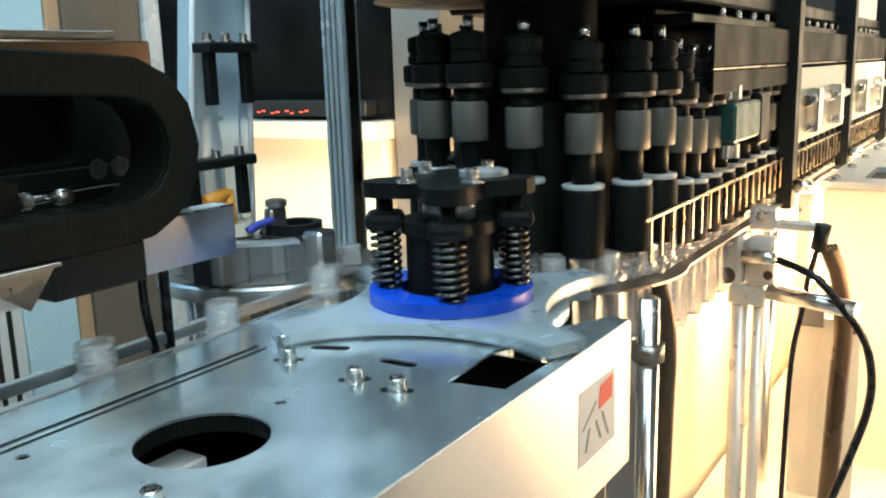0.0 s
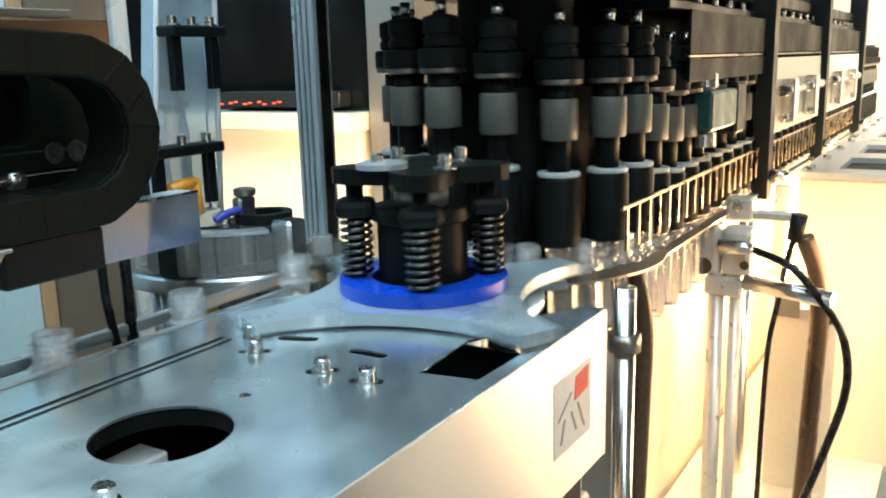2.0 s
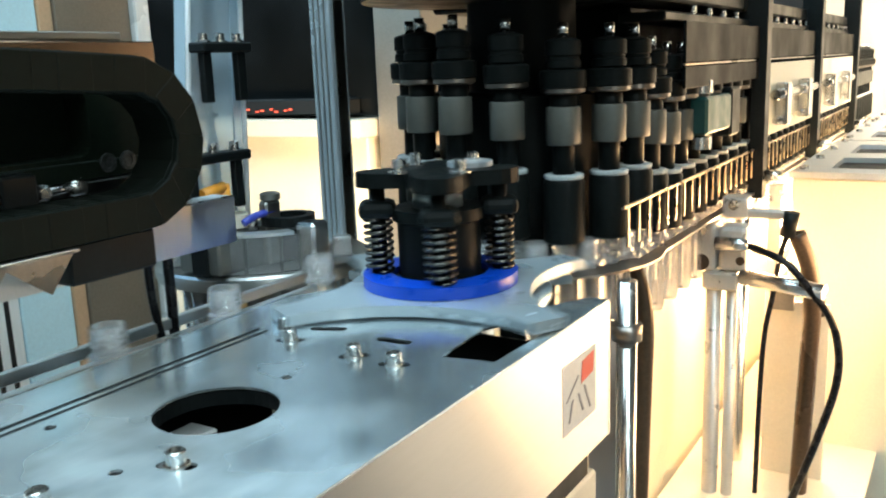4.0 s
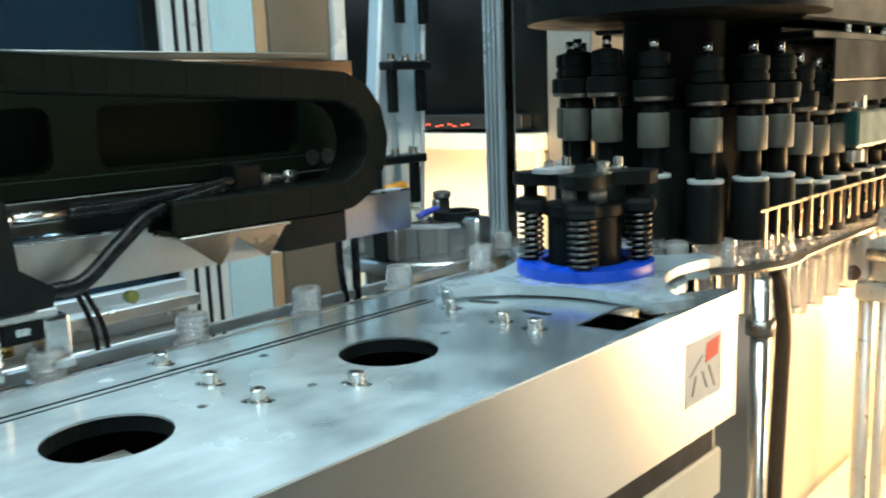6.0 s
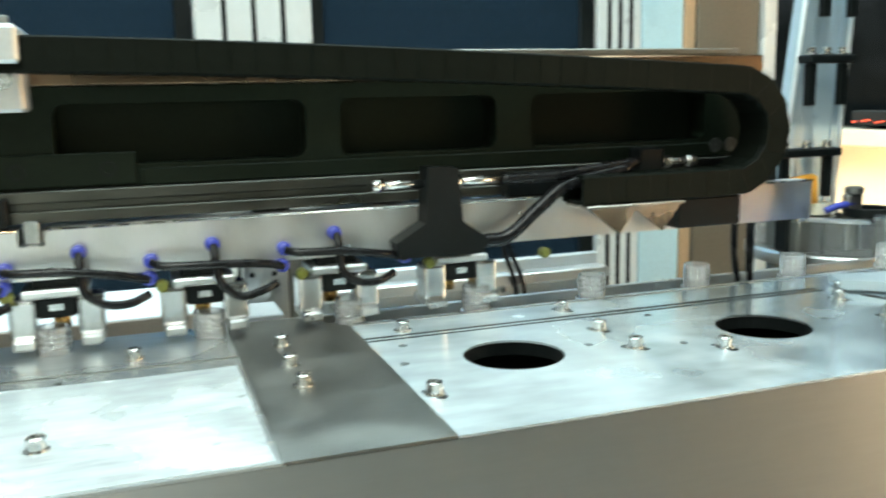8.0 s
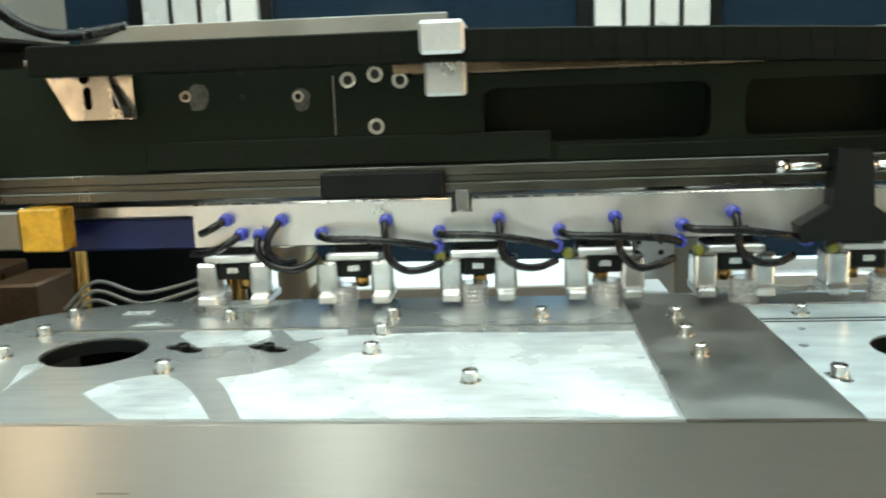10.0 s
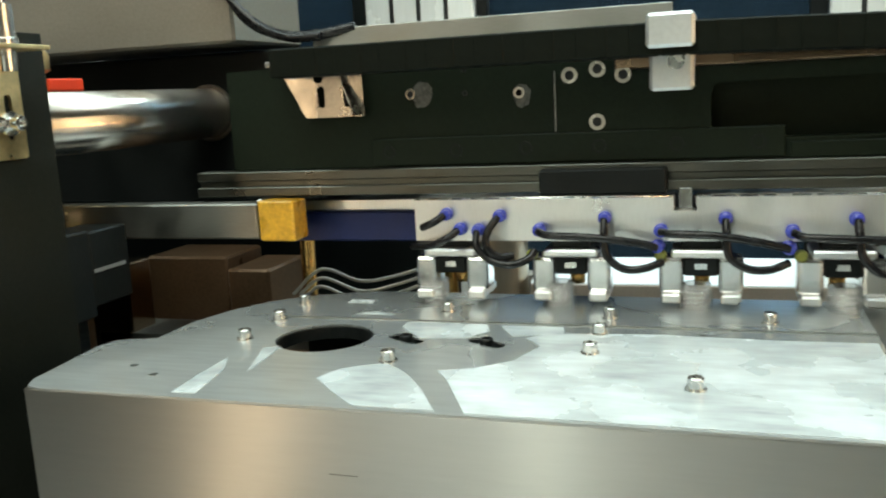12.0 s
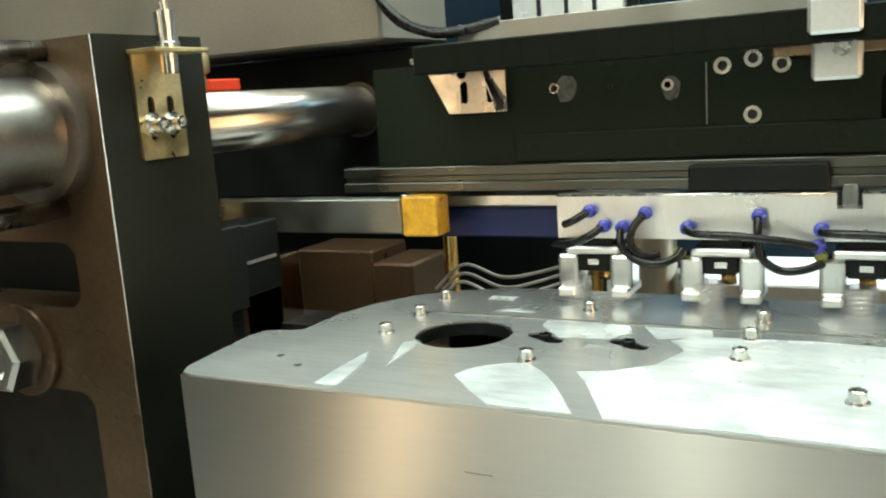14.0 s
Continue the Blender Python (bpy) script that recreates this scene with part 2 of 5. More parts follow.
# ---- mesh helpers ----
def box(bm, x0, x1, y0, y1, z0, z1, bevel=0.0, seg=1):
    vs = [bm.verts.new((x, y, z)) for x in (x0, x1) for y in (y0, y1) for z in (z0, z1)]
    fs = [bm.faces.new([vs[i] for i in q]) for q in ((0, 1, 3, 2), (4, 6, 7, 5), (0, 4, 5, 1), (2, 3, 7, 6), (0, 2, 6, 4), (1, 5, 7, 3))]
    if bevel > 0:
        es = list({e for f in fs for e in f.edges})
        bmesh.ops.bevel(bm, geom=es, offset=bevel, segments=seg, affect="EDGES", profile=0.5)
    return bm


def lathe(bm, profile, at=(0, 0, 0), axis="z", seg=24, smooth=True):
    """Turned shape: profile of (radius, height) from below up, about an axis through at."""
    def ring(r, h):
        out = []
        for k in range(seg):
            a = 2 * math.pi * k / seg
            c, s = r * math.cos(a), r * math.sin(a)
            v = {"z": (c, s, h), "x": (h, c, s), "y": (s, h, c)}[axis]
            out.append(bm.verts.new((at[0] + v[0], at[1] + v[1], at[2] + v[2])))
        return out

    first = low = ring(*profile[0])
    for i in range(len(profile) - 1):
        (r0, h0), (r1, h1) = profile[i], profile[i + 1]
        high = ring(r1, h1)
        for k in range(seg):
            f = bm.faces.new((low[k], low[(k + 1) % seg], high[(k + 1) % seg], high[k]))
            f.smooth = smooth
        low = high
        if i + 2 < len(profile):
            r2, h2 = profile[i + 2]
            turn = abs(math.atan2(h1 - h0, r1 - r0) - math.atan2(h2 - h1, r2 - r1))
            if min(turn, 2 * math.pi - turn) > 0.6:
                for k in range(seg):
                    bm.edges.get((high[k], high[(k + 1) % seg])).smooth = False
    bm.faces.new(first[::-1])
    bm.faces.new(high)
    return bm


def rod(bm, a, b, r, seg=12, cap=True):
    a, b = Vector(a), Vector(b)
    d = (b - a).normalized()
    u = d.orthogonal().normalized()
    w = d.cross(u)
    ra, rb = [], []
    for k in range(seg):
        o = u * (r * math.cos(2 * math.pi * k / seg)) + w * (r * math.sin(2 * math.pi * k / seg))
        ra.append(bm.verts.new(a + o))
        rb.append(bm.verts.new(b + o))
    for k in range(seg):
        bm.faces.new((ra[k], ra[(k + 1) % seg], rb[(k + 1) % seg], rb[k])).smooth = True
    if cap:
        bm.faces.new(ra[::-1])
        bm.faces.new(rb)
    return bm


def hose(bm, pts, r, seg=8, steps=8):
    """Round hose on a smooth curve through a few points."""
    P = [Vector(p) for p in pts]
    P = [2 * P[0] - P[1]] + P + [2 * P[-1] - P[-2]]
    line = []
    for i in range(1, len(P) - 2):
        for k in range(steps):
            t = k / steps
            a, b, c, d = P[i - 1], P[i], P[i + 1], P[i + 2]
            line.append(0.5 * (2 * b + (c - a) * t + (2 * a - 5 * b + 4 * c - d) * t * t + (3 * b - a - 3 * c + d) * t ** 3))
    line.append(P[-2])
    u = (line[1] - line[0]).orthogonal().normalized()
    prev = None
    for i, p in enumerate(line):
        d = (line[min(i + 1, len(line) - 1)] - line[max(i - 1, 0)]).normalized()
        u = (u - d * u.dot(d)).normalized()
        w = d.cross(u)
        ring = [bm.verts.new(p + u * (r * math.cos(2 * math.pi * k / seg)) + w * (r * math.sin(2 * math.pi * k / seg))) for k in range(seg)]
        if prev:
            for k in range(seg):
                bm.faces.new((prev[k], prev[(k + 1) % seg], ring[(k + 1) % seg], ring[k])).smooth = True
        else:
            bm.faces.new(ring[::-1])
        prev = ring
    bm.faces.new(prev)
    return bm


def plate(bm, outline, holes, z, thick, axis="z"):
    """Sheet with cut-outs. Loops are points in the sheet's own plane; z is its upper (outer) side."""
    def place(u, v, h):
        return {"z": (u, v, h), "x": (h, u, v), "y": (u, h, v)}[axis]
    edges = []
    for loop in [outline] + list(holes):
        vs = [bm.verts.new(place(u, v, z)) for u, v in loop]
        edges += [bm.edges.new((vs[i], vs[(i + 1) % len(vs)])) for i in range(len(vs))]
    got = bmesh.ops.triangle_fill(bm, edges=edges, use_beauty=True, use_dissolve=False)
    faces = [f for f in got["geom"] if isinstance(f, bmesh.types.BMFace)]
    ex = bmesh.ops.extrude_face_region(bm, geom=faces)
    move = Vector(place(0, 0, -thick))
    for v in [g for g in ex["geom"] if isinstance(g, bmesh.types.BMVert)]:
        v.co += move
    bmesh.ops.recalc_face_normals(bm, faces=bm.faces)
    return bm


def ring_pts(cx, cy, r, n=40, a0=0.0, a1=360.0):
    full = abs(a1 - a0) >= 360
    return [(cx + r * math.cos(radians(a0 + (a1 - a0) * k / (n if full else n - 1))), cy + r * math.sin(radians(a0 + (a1 - a0) * k / (n if full else n - 1)))) for k in range(n)]


def slot_pts(cx, cy, half, r, turn=0.0, n=8):
    pts = ring_pts(half, 0, r, n, -90, 90) + ring_pts(-half, 0, r, n, 90, 270)
    c, s = math.cos(radians(turn)), math.sin(radians(turn))
    return [(cx + x * c - y * s, cy + x * s + y * c) for x, y in pts]


def round_rect(x0, x1, y0, y1, r, n=5):
    return ring_pts(x1 - r, y1 - r, r, n, 0, 90) + ring_pts(x0 + r, y1 - r, r, n, 90, 180) + ring_pts(x0 + r, y0 + r, r, n, 180, 270) + ring_pts(x1 - r, y0 + r, r, n, 270, 360)


def B():
    return bmesh.new()


def thing(name, label, category, at=(0, 0, 0), group="", kind=""):
    ob = new(name)
    ob.empty_display_size = 0.05
    ob.location = at
    return tagged(ob, label, category, group, kind)


def origin(ob):
    o = Vector(ob.location)
    while ob.parent:
        ob = ob.parent
        o += Vector(ob.location)
    return o


def part(name, bm, mat, parent, label=""):
    """Links a bmesh given in world places as one mesh under a thing or part."""
    o = origin(parent)
    for v in bm.verts:
        v.co -= o
    me = bpy.data.meshes.new(name)
    bm.normal_update()
    bm.to_mesh(me)
    bm.free()
    me.materials.append(mat)
    ob = new(name, me)
    ob.parent = parent
    return tagged(ob, label)


def share(name, src, parent, at, turn=0.0, label=""):
    """Another object on the mesh of src, placed at a spot of the world."""
    ob = new(name, src.data)
    ob.parent = parent
    ob.location = Vector(at) - origin(parent)
    ob.rotation_euler = (0, 0, radians(turn))
    return tagged(ob, label)


def single(name, bm, mat, label, category, at=(0, 0, 0), group="", kind=""):
    for v in bm.verts:
        v.co -= Vector(at)
    me = bpy.data.meshes.new(name)
    bm.normal_update()
    bm.to_mesh(me)
    bm.free()
    me.materials.append(mat)
    ob = new(name, me)
    ob.location = at
    return tagged(ob, label, category, group, kind)


def bolt_mesh(r=0.0065, h=0.009, washer=0.0085):
    """Socket head cap screw with washer, standing on z = 0."""
    bm = B()
    lathe(bm, [(washer, 0), (washer, 0.0012), (washer * 0.98, 0.0016), (r, 0.0016)], seg=20)
    lathe(bm, [(r, 0.0014), (r, 0.0014 + h - 0.0008), (r - 0.0008, 0.0014 + h), (r * 0.56, 0.0014 + h), (r * 0.56, 0.0014 + h * 0.45)], seg=20)
    return bm


# ---- the hall ----
TOP = 1.04
floor = single("floor", box(B(), -6, 2.8, -6, 9, -0.1, 0), CONCRETE, "grey sealed concrete floor of the factory hall", "floor", kind="structure")
ceiling = single("ceiling", box(B(), -6, 2.8, -6, 9, 4.2, 4.3), HALLGREY, "grey painted ceiling of the factory hall", "ceiling", kind="structure")
# unseen wall, set near and grey to tone the front panel's reflections
single("wall_east", box(B(), 2.8, 2.95, -6, 9, 0, 4.2), HALLMID, "grey painted wall of the factory hall", "wall", kind="structure")
single("wall_south", box(B(), -6, 2.8, -6.15, -6, 0, 4.2), HALLGREY, "grey painted wall of the factory hall", "wall", kind="structure")
single("wall_north", box(B(), -6, 2.8, 9, 9.15, 0, 4.2), HALLGREY, "grey painted wall of the factory hall", "wall", kind="structure")
wall_west = single("wall_west", box(B(), -6.15, -6, -6, 9, 0, 4.2), HALLBLUE, "dark blue wall of the hall behind the machine", "wall", kind="structure")


# ---- bright windows far behind the machine ----
def hall_window(y, z, w, h):
    win = thing("hall_window", "bright barred window in the hall's far wall", "window", (-5.99, y, z), "far hall windows", "structure")
    bm = B()
    box(bm, -5.98, -5.97, y - w / 2, y + w / 2, z, z + h)
    part("pane", bm, SKYL, win)
    bm = B()
    for k in range(4):
        yy = y - w / 2 + w * k / 3
        box(bm, -5.97, -5.94, yy - 0.02, yy + 0.02, z, z + h)
    for k in range(3):
        zz = z + h * k / 2
        box(bm, -5.97, -5.94, y - w / 2, y + w / 2, zz - 0.02, zz + 0.02)
    part("glazing_bars", bm, HALLBLUE, win)


for y in (0.35, 1.15, 2.6, -1.6, -3.0):
    hall_window(y, 2.05, 0.5, 0.75)


# ---- glowing panels added unseen in the aisle, mirrored in the front panel ----
for y, w, mat in ((-2.22, 0.32, WARMGLOW), (-0.85, 0.30, PALEGLOW), (4.1, 0.6, WARMGLOW)):
    win = thing("aisle_glow_panel", "tall glowing panel added out of view for the front panel to mirror", "window", (2.78, y, 0.25), "aisle windows", "structure")
    bm = B()
    box(bm, 2.775, 2.785, y - w / 2, y + w / 2, 0.02, 2.6)
    part("pane", bm, mat, win)
    for yy in (y - w / 2 - 0.02, y + w / 2 + 0.02):
        bm = B()
        box(bm, 2.75, 2.795, yy - 0.019, yy + 0.019, 0.02, 2.6)
        part("frame_bar", bm, HALLBLUE, win)


# ---- dark cabinet added unseen in the aisle to darken the front panel's reflection ----
ac = thing("unseen_dark_cabinet", "unseen dark cabinet with two doors, added for the front panel to mirror", "cabinet", (2.4, -3.6, 0))
bm = B()
box(bm, 2.2, 2.7, -4.9, -2.62, 0.08, 2.3, 0.006)
part("body", bm, SIDEP, ac)
bm = B()
box(bm, 2.24, 2.68, -4.86, -2.66, 0.0, 0.079)
part("plinth", bm, BLACK, ac)
for y in (-4.88, -3.75):
    bm = B()
    box(bm, 2.185, 2.199, y, y + 1.11, 0.1, 2.28, 0.003)
    dr = part("door", bm, SIDEP, ac)
    bm = B()
    box(bm, 2.165, 2.184, y + (1.03 if y < -4 else 0.06), y + (1.05 if y < -4 else 0.08), 1.05, 1.2, 0.003)
    part("handle", bm, CHROME, dr)


# ---- guard wall with panes behind the transfer ----
def guard_wall():
    X = -1.25
    g = thing("wall_guard", "aluminium profile guard with blue tinted panes behind the machine", "machine guard", (X, 0, 0), kind="structure")
    # uprights
    for y0, y1 in ((-1.60, -1.38), (-0.78, -0.57), (0.02, 0.215), (0.765, 0.86)):
        bm = B()
        box(bm, X - 0.03, X + 0.03, y0, y1, 0.0, 2.2, 0.003)
        up = part("upright", bm, LIGHTALU, g)
        bm = B()
        for f in (0.25, 0.5, 0.75):
            yy = y0 + (y1 - y0) * f
            box(bm, X + 0.028, X + 0.0315, yy - 0.004, yy + 0.004, 0.05, 2.15)
        part("groove", bm, DARKH, up)
    for y0, y1 in ((-1.38, -0.78), (-0.57, 0.02), (0.215, 0.765)):
        bm = B()
        box(bm, X - 0.003, X + 0.003, y0 + 0.001, y1 - 0.001, 0.93, 2.15)
        pane = part("pane", bm, GLASS, g)
        pane.visible_shadow = False
        bm = B()
        box(bm, X - 0.02, X + 0.02, y0 + 0.001, y1 - 0.001, 0.0, 0.925, 0.002)
        part("lower_panel", bm, BEIGE, g)
        bm = B()
        box(bm, X + 0.004, X + 0.02, y1 - 0.03, y1 - 0.002, 0.93, 2.15, 0.002)
        box(bm, X + 0.004, X + 0.02, y0 + 0.002, y0 + 0.022, 0.93, 2.15, 0.002)
        part("pane_frame", bm, BLACK, g)
    # cyan, peach and brown reflections of the metal, painted as separate strips
    bm = B()
    box(bm, X - 0.03, X + 0.03, 0.862, 0.955, 0, 2.2, 0.002)
    part("cyan_reflection_upright", bm, PALEBLUE, g)
    bm = B()
    box(bm, X - 0.03, X + 0.034, 0.956, 0.981, 0, 2.2, 0.002)
    part("tan_edge", bm, TAN, g)
    bm = B()
    box(bm, X - 0.03, X + 0.04, 0.982, 1.13, 0, 2.2, 0.002)
    part("brown_reflection_upright", bm, WARMGREY, g)
    bm = B()
    box(bm, X - 0.03, X + 0.05, 1.132, 1.165, 0, 2.2, 0.003)
    part("edge_profile", bm, LIGHTALU, g)


guard_wall()

# track of the sliding door under the panes
trk = thing("door_track", "aluminium sliding track with bolt heads under the pane", "rail", (-1.15, 0.2, 0.9))
bm = B()
box(bm, -1.17, -1.13, 0.19, 0.74, 0.925, 0.945, 0.002)
part("upper_flange", bm, ALU, trk)
bm = B()
box(bm, -1.19, -1.171, 0.19, 0.74, 0.895, 0.965, 0.002)
part("web", bm, ANOD, trk)
bm = B()
box(bm, -1.17, -1.12, 0.19, 0.74, 0.875, 0.894, 0.002)
part("lower_flange", bm, ALU, trk)
bm = bolt_mesh(0.005, 0.004, 0.0065)
bmesh.ops.rotate(bm, verts=bm.verts, matrix=Matrix.Rotation(radians(90), 3, "Y"), cent=(0, 0, 0))
for v in bm.verts:
    v.co += Vector((-1.17, 0.22, 0.91))
tb = part("bolt", bm, ZINC, trk)
for k in range(1, 4):
    o = new("bolt", tb.data)
    o.parent = trk
    o.location = (0, 0.16 * k, 0)
trk2 = thing("post_bracket", "dark bracket carrying the door track against the guard", "bracket", (-1.21, 0.4, 0.8))
bm = B()
box(bm, -1.215, -1.19, 0.3, 0.34, 0.7, 0.93)
part("foot", bm, BLACK, trk2)

# latch knob with two hanging cables
lat = thing("proximity_sensor", "chrome round sensor head with two black cables hanging down", "sensor", (-1.15, 0.508, 1.065))
bm = B()
lathe(bm, [(0.012, -0.03), (0.018, -0.02), (0.018, 0.0), (0.012, 0.012)], (-1.13, 0.508, 1.065), "x", 20)
part("head", bm, CHROME, lat)
bm = B()
rod(bm, (-1.15, 0.46, 1.066), (-1.15, 0.50, 1.066), 0.005)
box(bm, -1.22, -1.145, 0.50, 0.512, 1.05, 1.08)
part("stem", bm, ZINC, lat)
for k in range(2):
    bm = B()
    hose(bm, [(-1.13, 0.512 + 0.01 * k, 1.05), (-1.125, 0.525 + 0.012 * k, 0.99), (-1.12, 0.545 + 0.016 * k, 0.92), (-1.12, 0.55 + 0.016 * k, 0.80)], 0.0045)
    part("cable", bm, RUBBER, lat)


# ---- far cabinet with shelf ----
cab = thing("control_cabinet", "dark machine cabinet with red indicator lights and pale sill", "cabinet", (-1.6, 2.2, 0))
bm = B()
box(bm, -3.2, -1.27, 1.95, 2.5, 1.15, 2.4, 0.004)
part("hood", bm, GLOSSBLK, cab)
bm = B()
box(bm, -3.2, -1.275, 1.86, 2.5, 1.10, 1.148, 0.004)
part("sill", bm, CREAM, cab)
bm = B()
box(bm, -3.2, -1.30, 1.93, 2.5, 0.0, 1.098, 0.003)
part("lower_panel", bm, CREAM, cab)
bm = B()
box(bm, -1.262, -1.12, 1.93, 2.3, 0.0, 2.4, 0.003)
part("corner_post", bm, BEIGE, cab)
for k in range(9):
    bm = B()
    x = -1.74 + 0.026 * k + 0.008 * (k % 2)
    box(bm, x, x + 0.009, 1.894, 1.8995, 1.166 + 0.003 * (k % 3), 1.170 + 0.003 * (k % 3))
    part("indicator", bm, LED, cab)
bm = B()
box(bm, -1.75, -1.33, 1.90, 1.949, 1.16, 1.20, 0.003)
part("terminal_strip", bm, DARKH, cab)

# ---- aluminium upright by the wheel ----
pp = thing("profile_post", "grooved aluminium profile post beside the transfer wheel", "post", (-0.72, 1.055, 0))
bm = B()
box(bm, -0.733, -0.697, 1.038, 1.074, 0.0, 2.3, 0.003, 2)
part("body", bm, POSTALU, pp)
for off in (-0.009, 0.0, 0.009):
    bm = B()
    box(bm, -0.715 + off - 0.001, -0.715 + off + 0.001, 1.0365, 1.0385, 0.02, 2.28)
    part("groove", bm, SCUFFED, pp)
# dark strip stands for the shaded side face of the post
bm = B()
box(bm, -0.6965, -0.6955, 1.046, 1.066, 0.02, 2.28)
part("dark_side_strip", bm, GUIDE, pp)


# ---- outfeed turntable and acrylic chute ----
def outfeed():
    c = (-0.748, 0.928)
    tt = thing("outfeed_turntable", "round steel turntable with clear guide segments", "turntable", (c[0], c[1], 0.6))
    bm = B()
    lathe(bm, [(0.05, 0.6), (0.05, 1.010), (0.142, 1.014), (0.144, 1.018), (0.144, 1.030), (0.141, 1.033)], (c[0], c[1], 0), seg=48)
    part("disc", bm, BRUSHED, tt)
    for k in range(9):
        a = radians(200 + 22 * k)
        if 275 < 200 + 22 * k < 345:
            continue
        bm = B()
        lathe(bm, [(0.013, 1.033), (0.013, 1.058), (0.011, 1.060)], (c[0] + 0.116 * math.cos(a), c[1] + 0.116 * math.sin(a), 0), seg=14)
        part("bottle_neck", bm, CLEAR, tt)
    bm = B()
    plate(bm, ring_pts(c[0], c[1], 0.134, 30, 195, 330) + ring_pts(c[0], c[1], 0.112, 30, 330, 195), [], 1.084, 0.004)
    part("guide_segment", bm, ANOD, tt)
    for a0, a1 in ((280, 303), (304, 322), (323, 338)):
        bm = B()
        plate(bm, ring_pts(c[0], c[1], 0.133, 12, a0, a1) + ring_pts(c[0], c[1], 0.122, 12, a1, a0), [], 1.0795, 0.046)
        part("clear_wall", bm, CLEARWALL, tt, "clear curved acrylic wall")
    bm = B()
    plate(bm, ring_pts(c[0] + 0.075, c[1] - 0.03, 0.034, 28), [ring_pts(c[0] + 0.075, c[1] - 0.03, 0.024, 28)], 1.097, 0.012)
    part("black_ring", bm, BLACK, tt)
    bm = B()
    plate(bm, [(c[0] + 0.02 + 0.022 * math.cos(0.3 * k), c[1] - 0.075 + 0.022 * math.sin(0.3 * k)) for k in range(21)], [], 1.101, 0.016)
    part("cream_cup", bm, CREAM, tt)
    bm = B()
    lathe(bm, [(0.048, 1.033), (0.048, 1.06), (0.054, 1.062), (0.054, 1.074), (0.040, 1.076)], (c[0] + 0.02, c[1] + 0.0, 0), seg=30)
    part("hub", bm, BLACK, tt)
    bm = B()
    box(bm, c[0] + 0.112, c[0] + 0.142, c[1] - 0.062, c[1] - 0.030, 1.030, 1.094, 0.004)
    part("end_block", bm, CHROME, tt)
    for k in range(3):
        bm = B()
        box(bm, c[0] - 0.02, c[0] + 0.03, c[1] - 0.09, c[1] - 0.04, 0.90 + 0.034 * k, 0.928 + 0.034 * k, 0.004)
        part("brass_block", bm, BRASS, tt)
    for k in range(5):
        a = radians(230 + 25 * k)
        bm = B()
        rod(bm, (c[0] + 0.10 * math.cos(a), c[1] + 0.10 * math.sin(a), 0.55), (c[0] + 0.10 * math.cos(a), c[1] + 0.10 * math.sin(a), 1.012), 0.011, 10)
        part("pillar", bm, CHROME, tt)

    ch = thing("acrylic_chute", "clear acrylic bottle chute held by black cross brackets", "chute", (-0.72, 0.83, 1.06))
    base, lean = Vector((-0.755, 0.828, 1.08)), Vector((-0.03, 0.075, 0.52))
    side = Vector((0.0, 1.0, 0.0))
    for sgn in (-1, 1):
        bm = B()
        vs = []
        for t, wd in ((0, 0.05), (1, 0.038)):
            ctr = base + lean * t
            for dx in (0.012, 0.03):
                for th in (0, 0.004):
                    vs.append(bm.verts.new(ctr + side * sgn * (wd + th) + Vector((dx, 0, 0))))
        for f in ((0, 1, 3, 2), (4, 6, 7, 5), (0, 2, 6, 4), (1, 5, 7, 3), (0, 4, 5, 1), (2, 3, 7, 6)):
            bm.faces.new([vs[i] for i in f])
        bmesh.ops.recalc_face_normals(bm, faces=bm.faces)
        part("side_sheet", bm, ACRYL, ch)
    bm = B()
    vs = []
    for t, wd in ((0, 0.05), (1, 0.038)):
        ctr = base + lean * t
        for sgn in (-1, 1):
            for dx in (0.008, 0.012):
                vs.append(bm.verts.new(ctr + side * sgn * wd + Vector((dx, 0, 0))))
    for f in ((0, 1, 3, 2), (4, 6, 7, 5), (0, 2, 6, 4), (1, 5, 7, 3), (0, 4, 5, 1), (2, 3, 7, 6)):
        bm.faces.new([vs[i] for i in f])
    bmesh.ops.recalc_face_normals(bm, faces=bm.faces)
    part("back_sheet", bm, ACRYL, ch)
    # opaque white rods imitate the light glowing in the acrylic edges
    for sgn in (-1, 1):
        bm = B()
        a, b = base + side * 0.050 * sgn + Vector((0.031, 0, 0)), base + lean + side * 0.038 * sgn + Vector((0.031, 0, 0))
        rod(bm, a, b, 0.0032, 8)
        part("edge_strip", bm, WHITE, ch, "white rod standing for the light caught in the acrylic sheet's edge")
    for z, y, w in ((1.176, 0.823, 0.054), (1.307, 0.852, 0.040), (1.43, 0.868, 0.034)):
        bm = B()
        box(bm, -0.734, -0.706, y - w, y + w, z - 0.006, z + 0.006, 0.002)
        br = part("cross_bracket", bm, BLACK, ch)
        for dy in (-0.7, 0.7):
            bm = B()
            box(bm, -0.724, -0.714, y + dy * w - 0.007, y + dy * w + 0.007, z - 0.065, z - 0.006, 0.001)
            part("strap", bm, BLACK, br)
        for dy in (-0.7, 0.0, 0.7):
            bm = B()
            lathe(bm, [(0.009, z + 0.006), (0.009, z + 0.008), (0.006, z + 0.008), (0.006, z + 0.016), (0.004, z + 0.017)], (-0.720, y + dy * w, 0), seg=12)
            part("bolt", bm, ZINC, br)
    bm = B()
    rod(bm, (-0.715, 0.795, 1.134), (-0.715, 0.832, 1.139), 0.007)
    rod(bm, (-0.715, 0.832, 1.142), (-0.715, 0.836, 1.103), 0.007)
    part("photo_sensor", bm, ORANGE, ch, "orange photo sensor with steel nuts")
    bm = B()
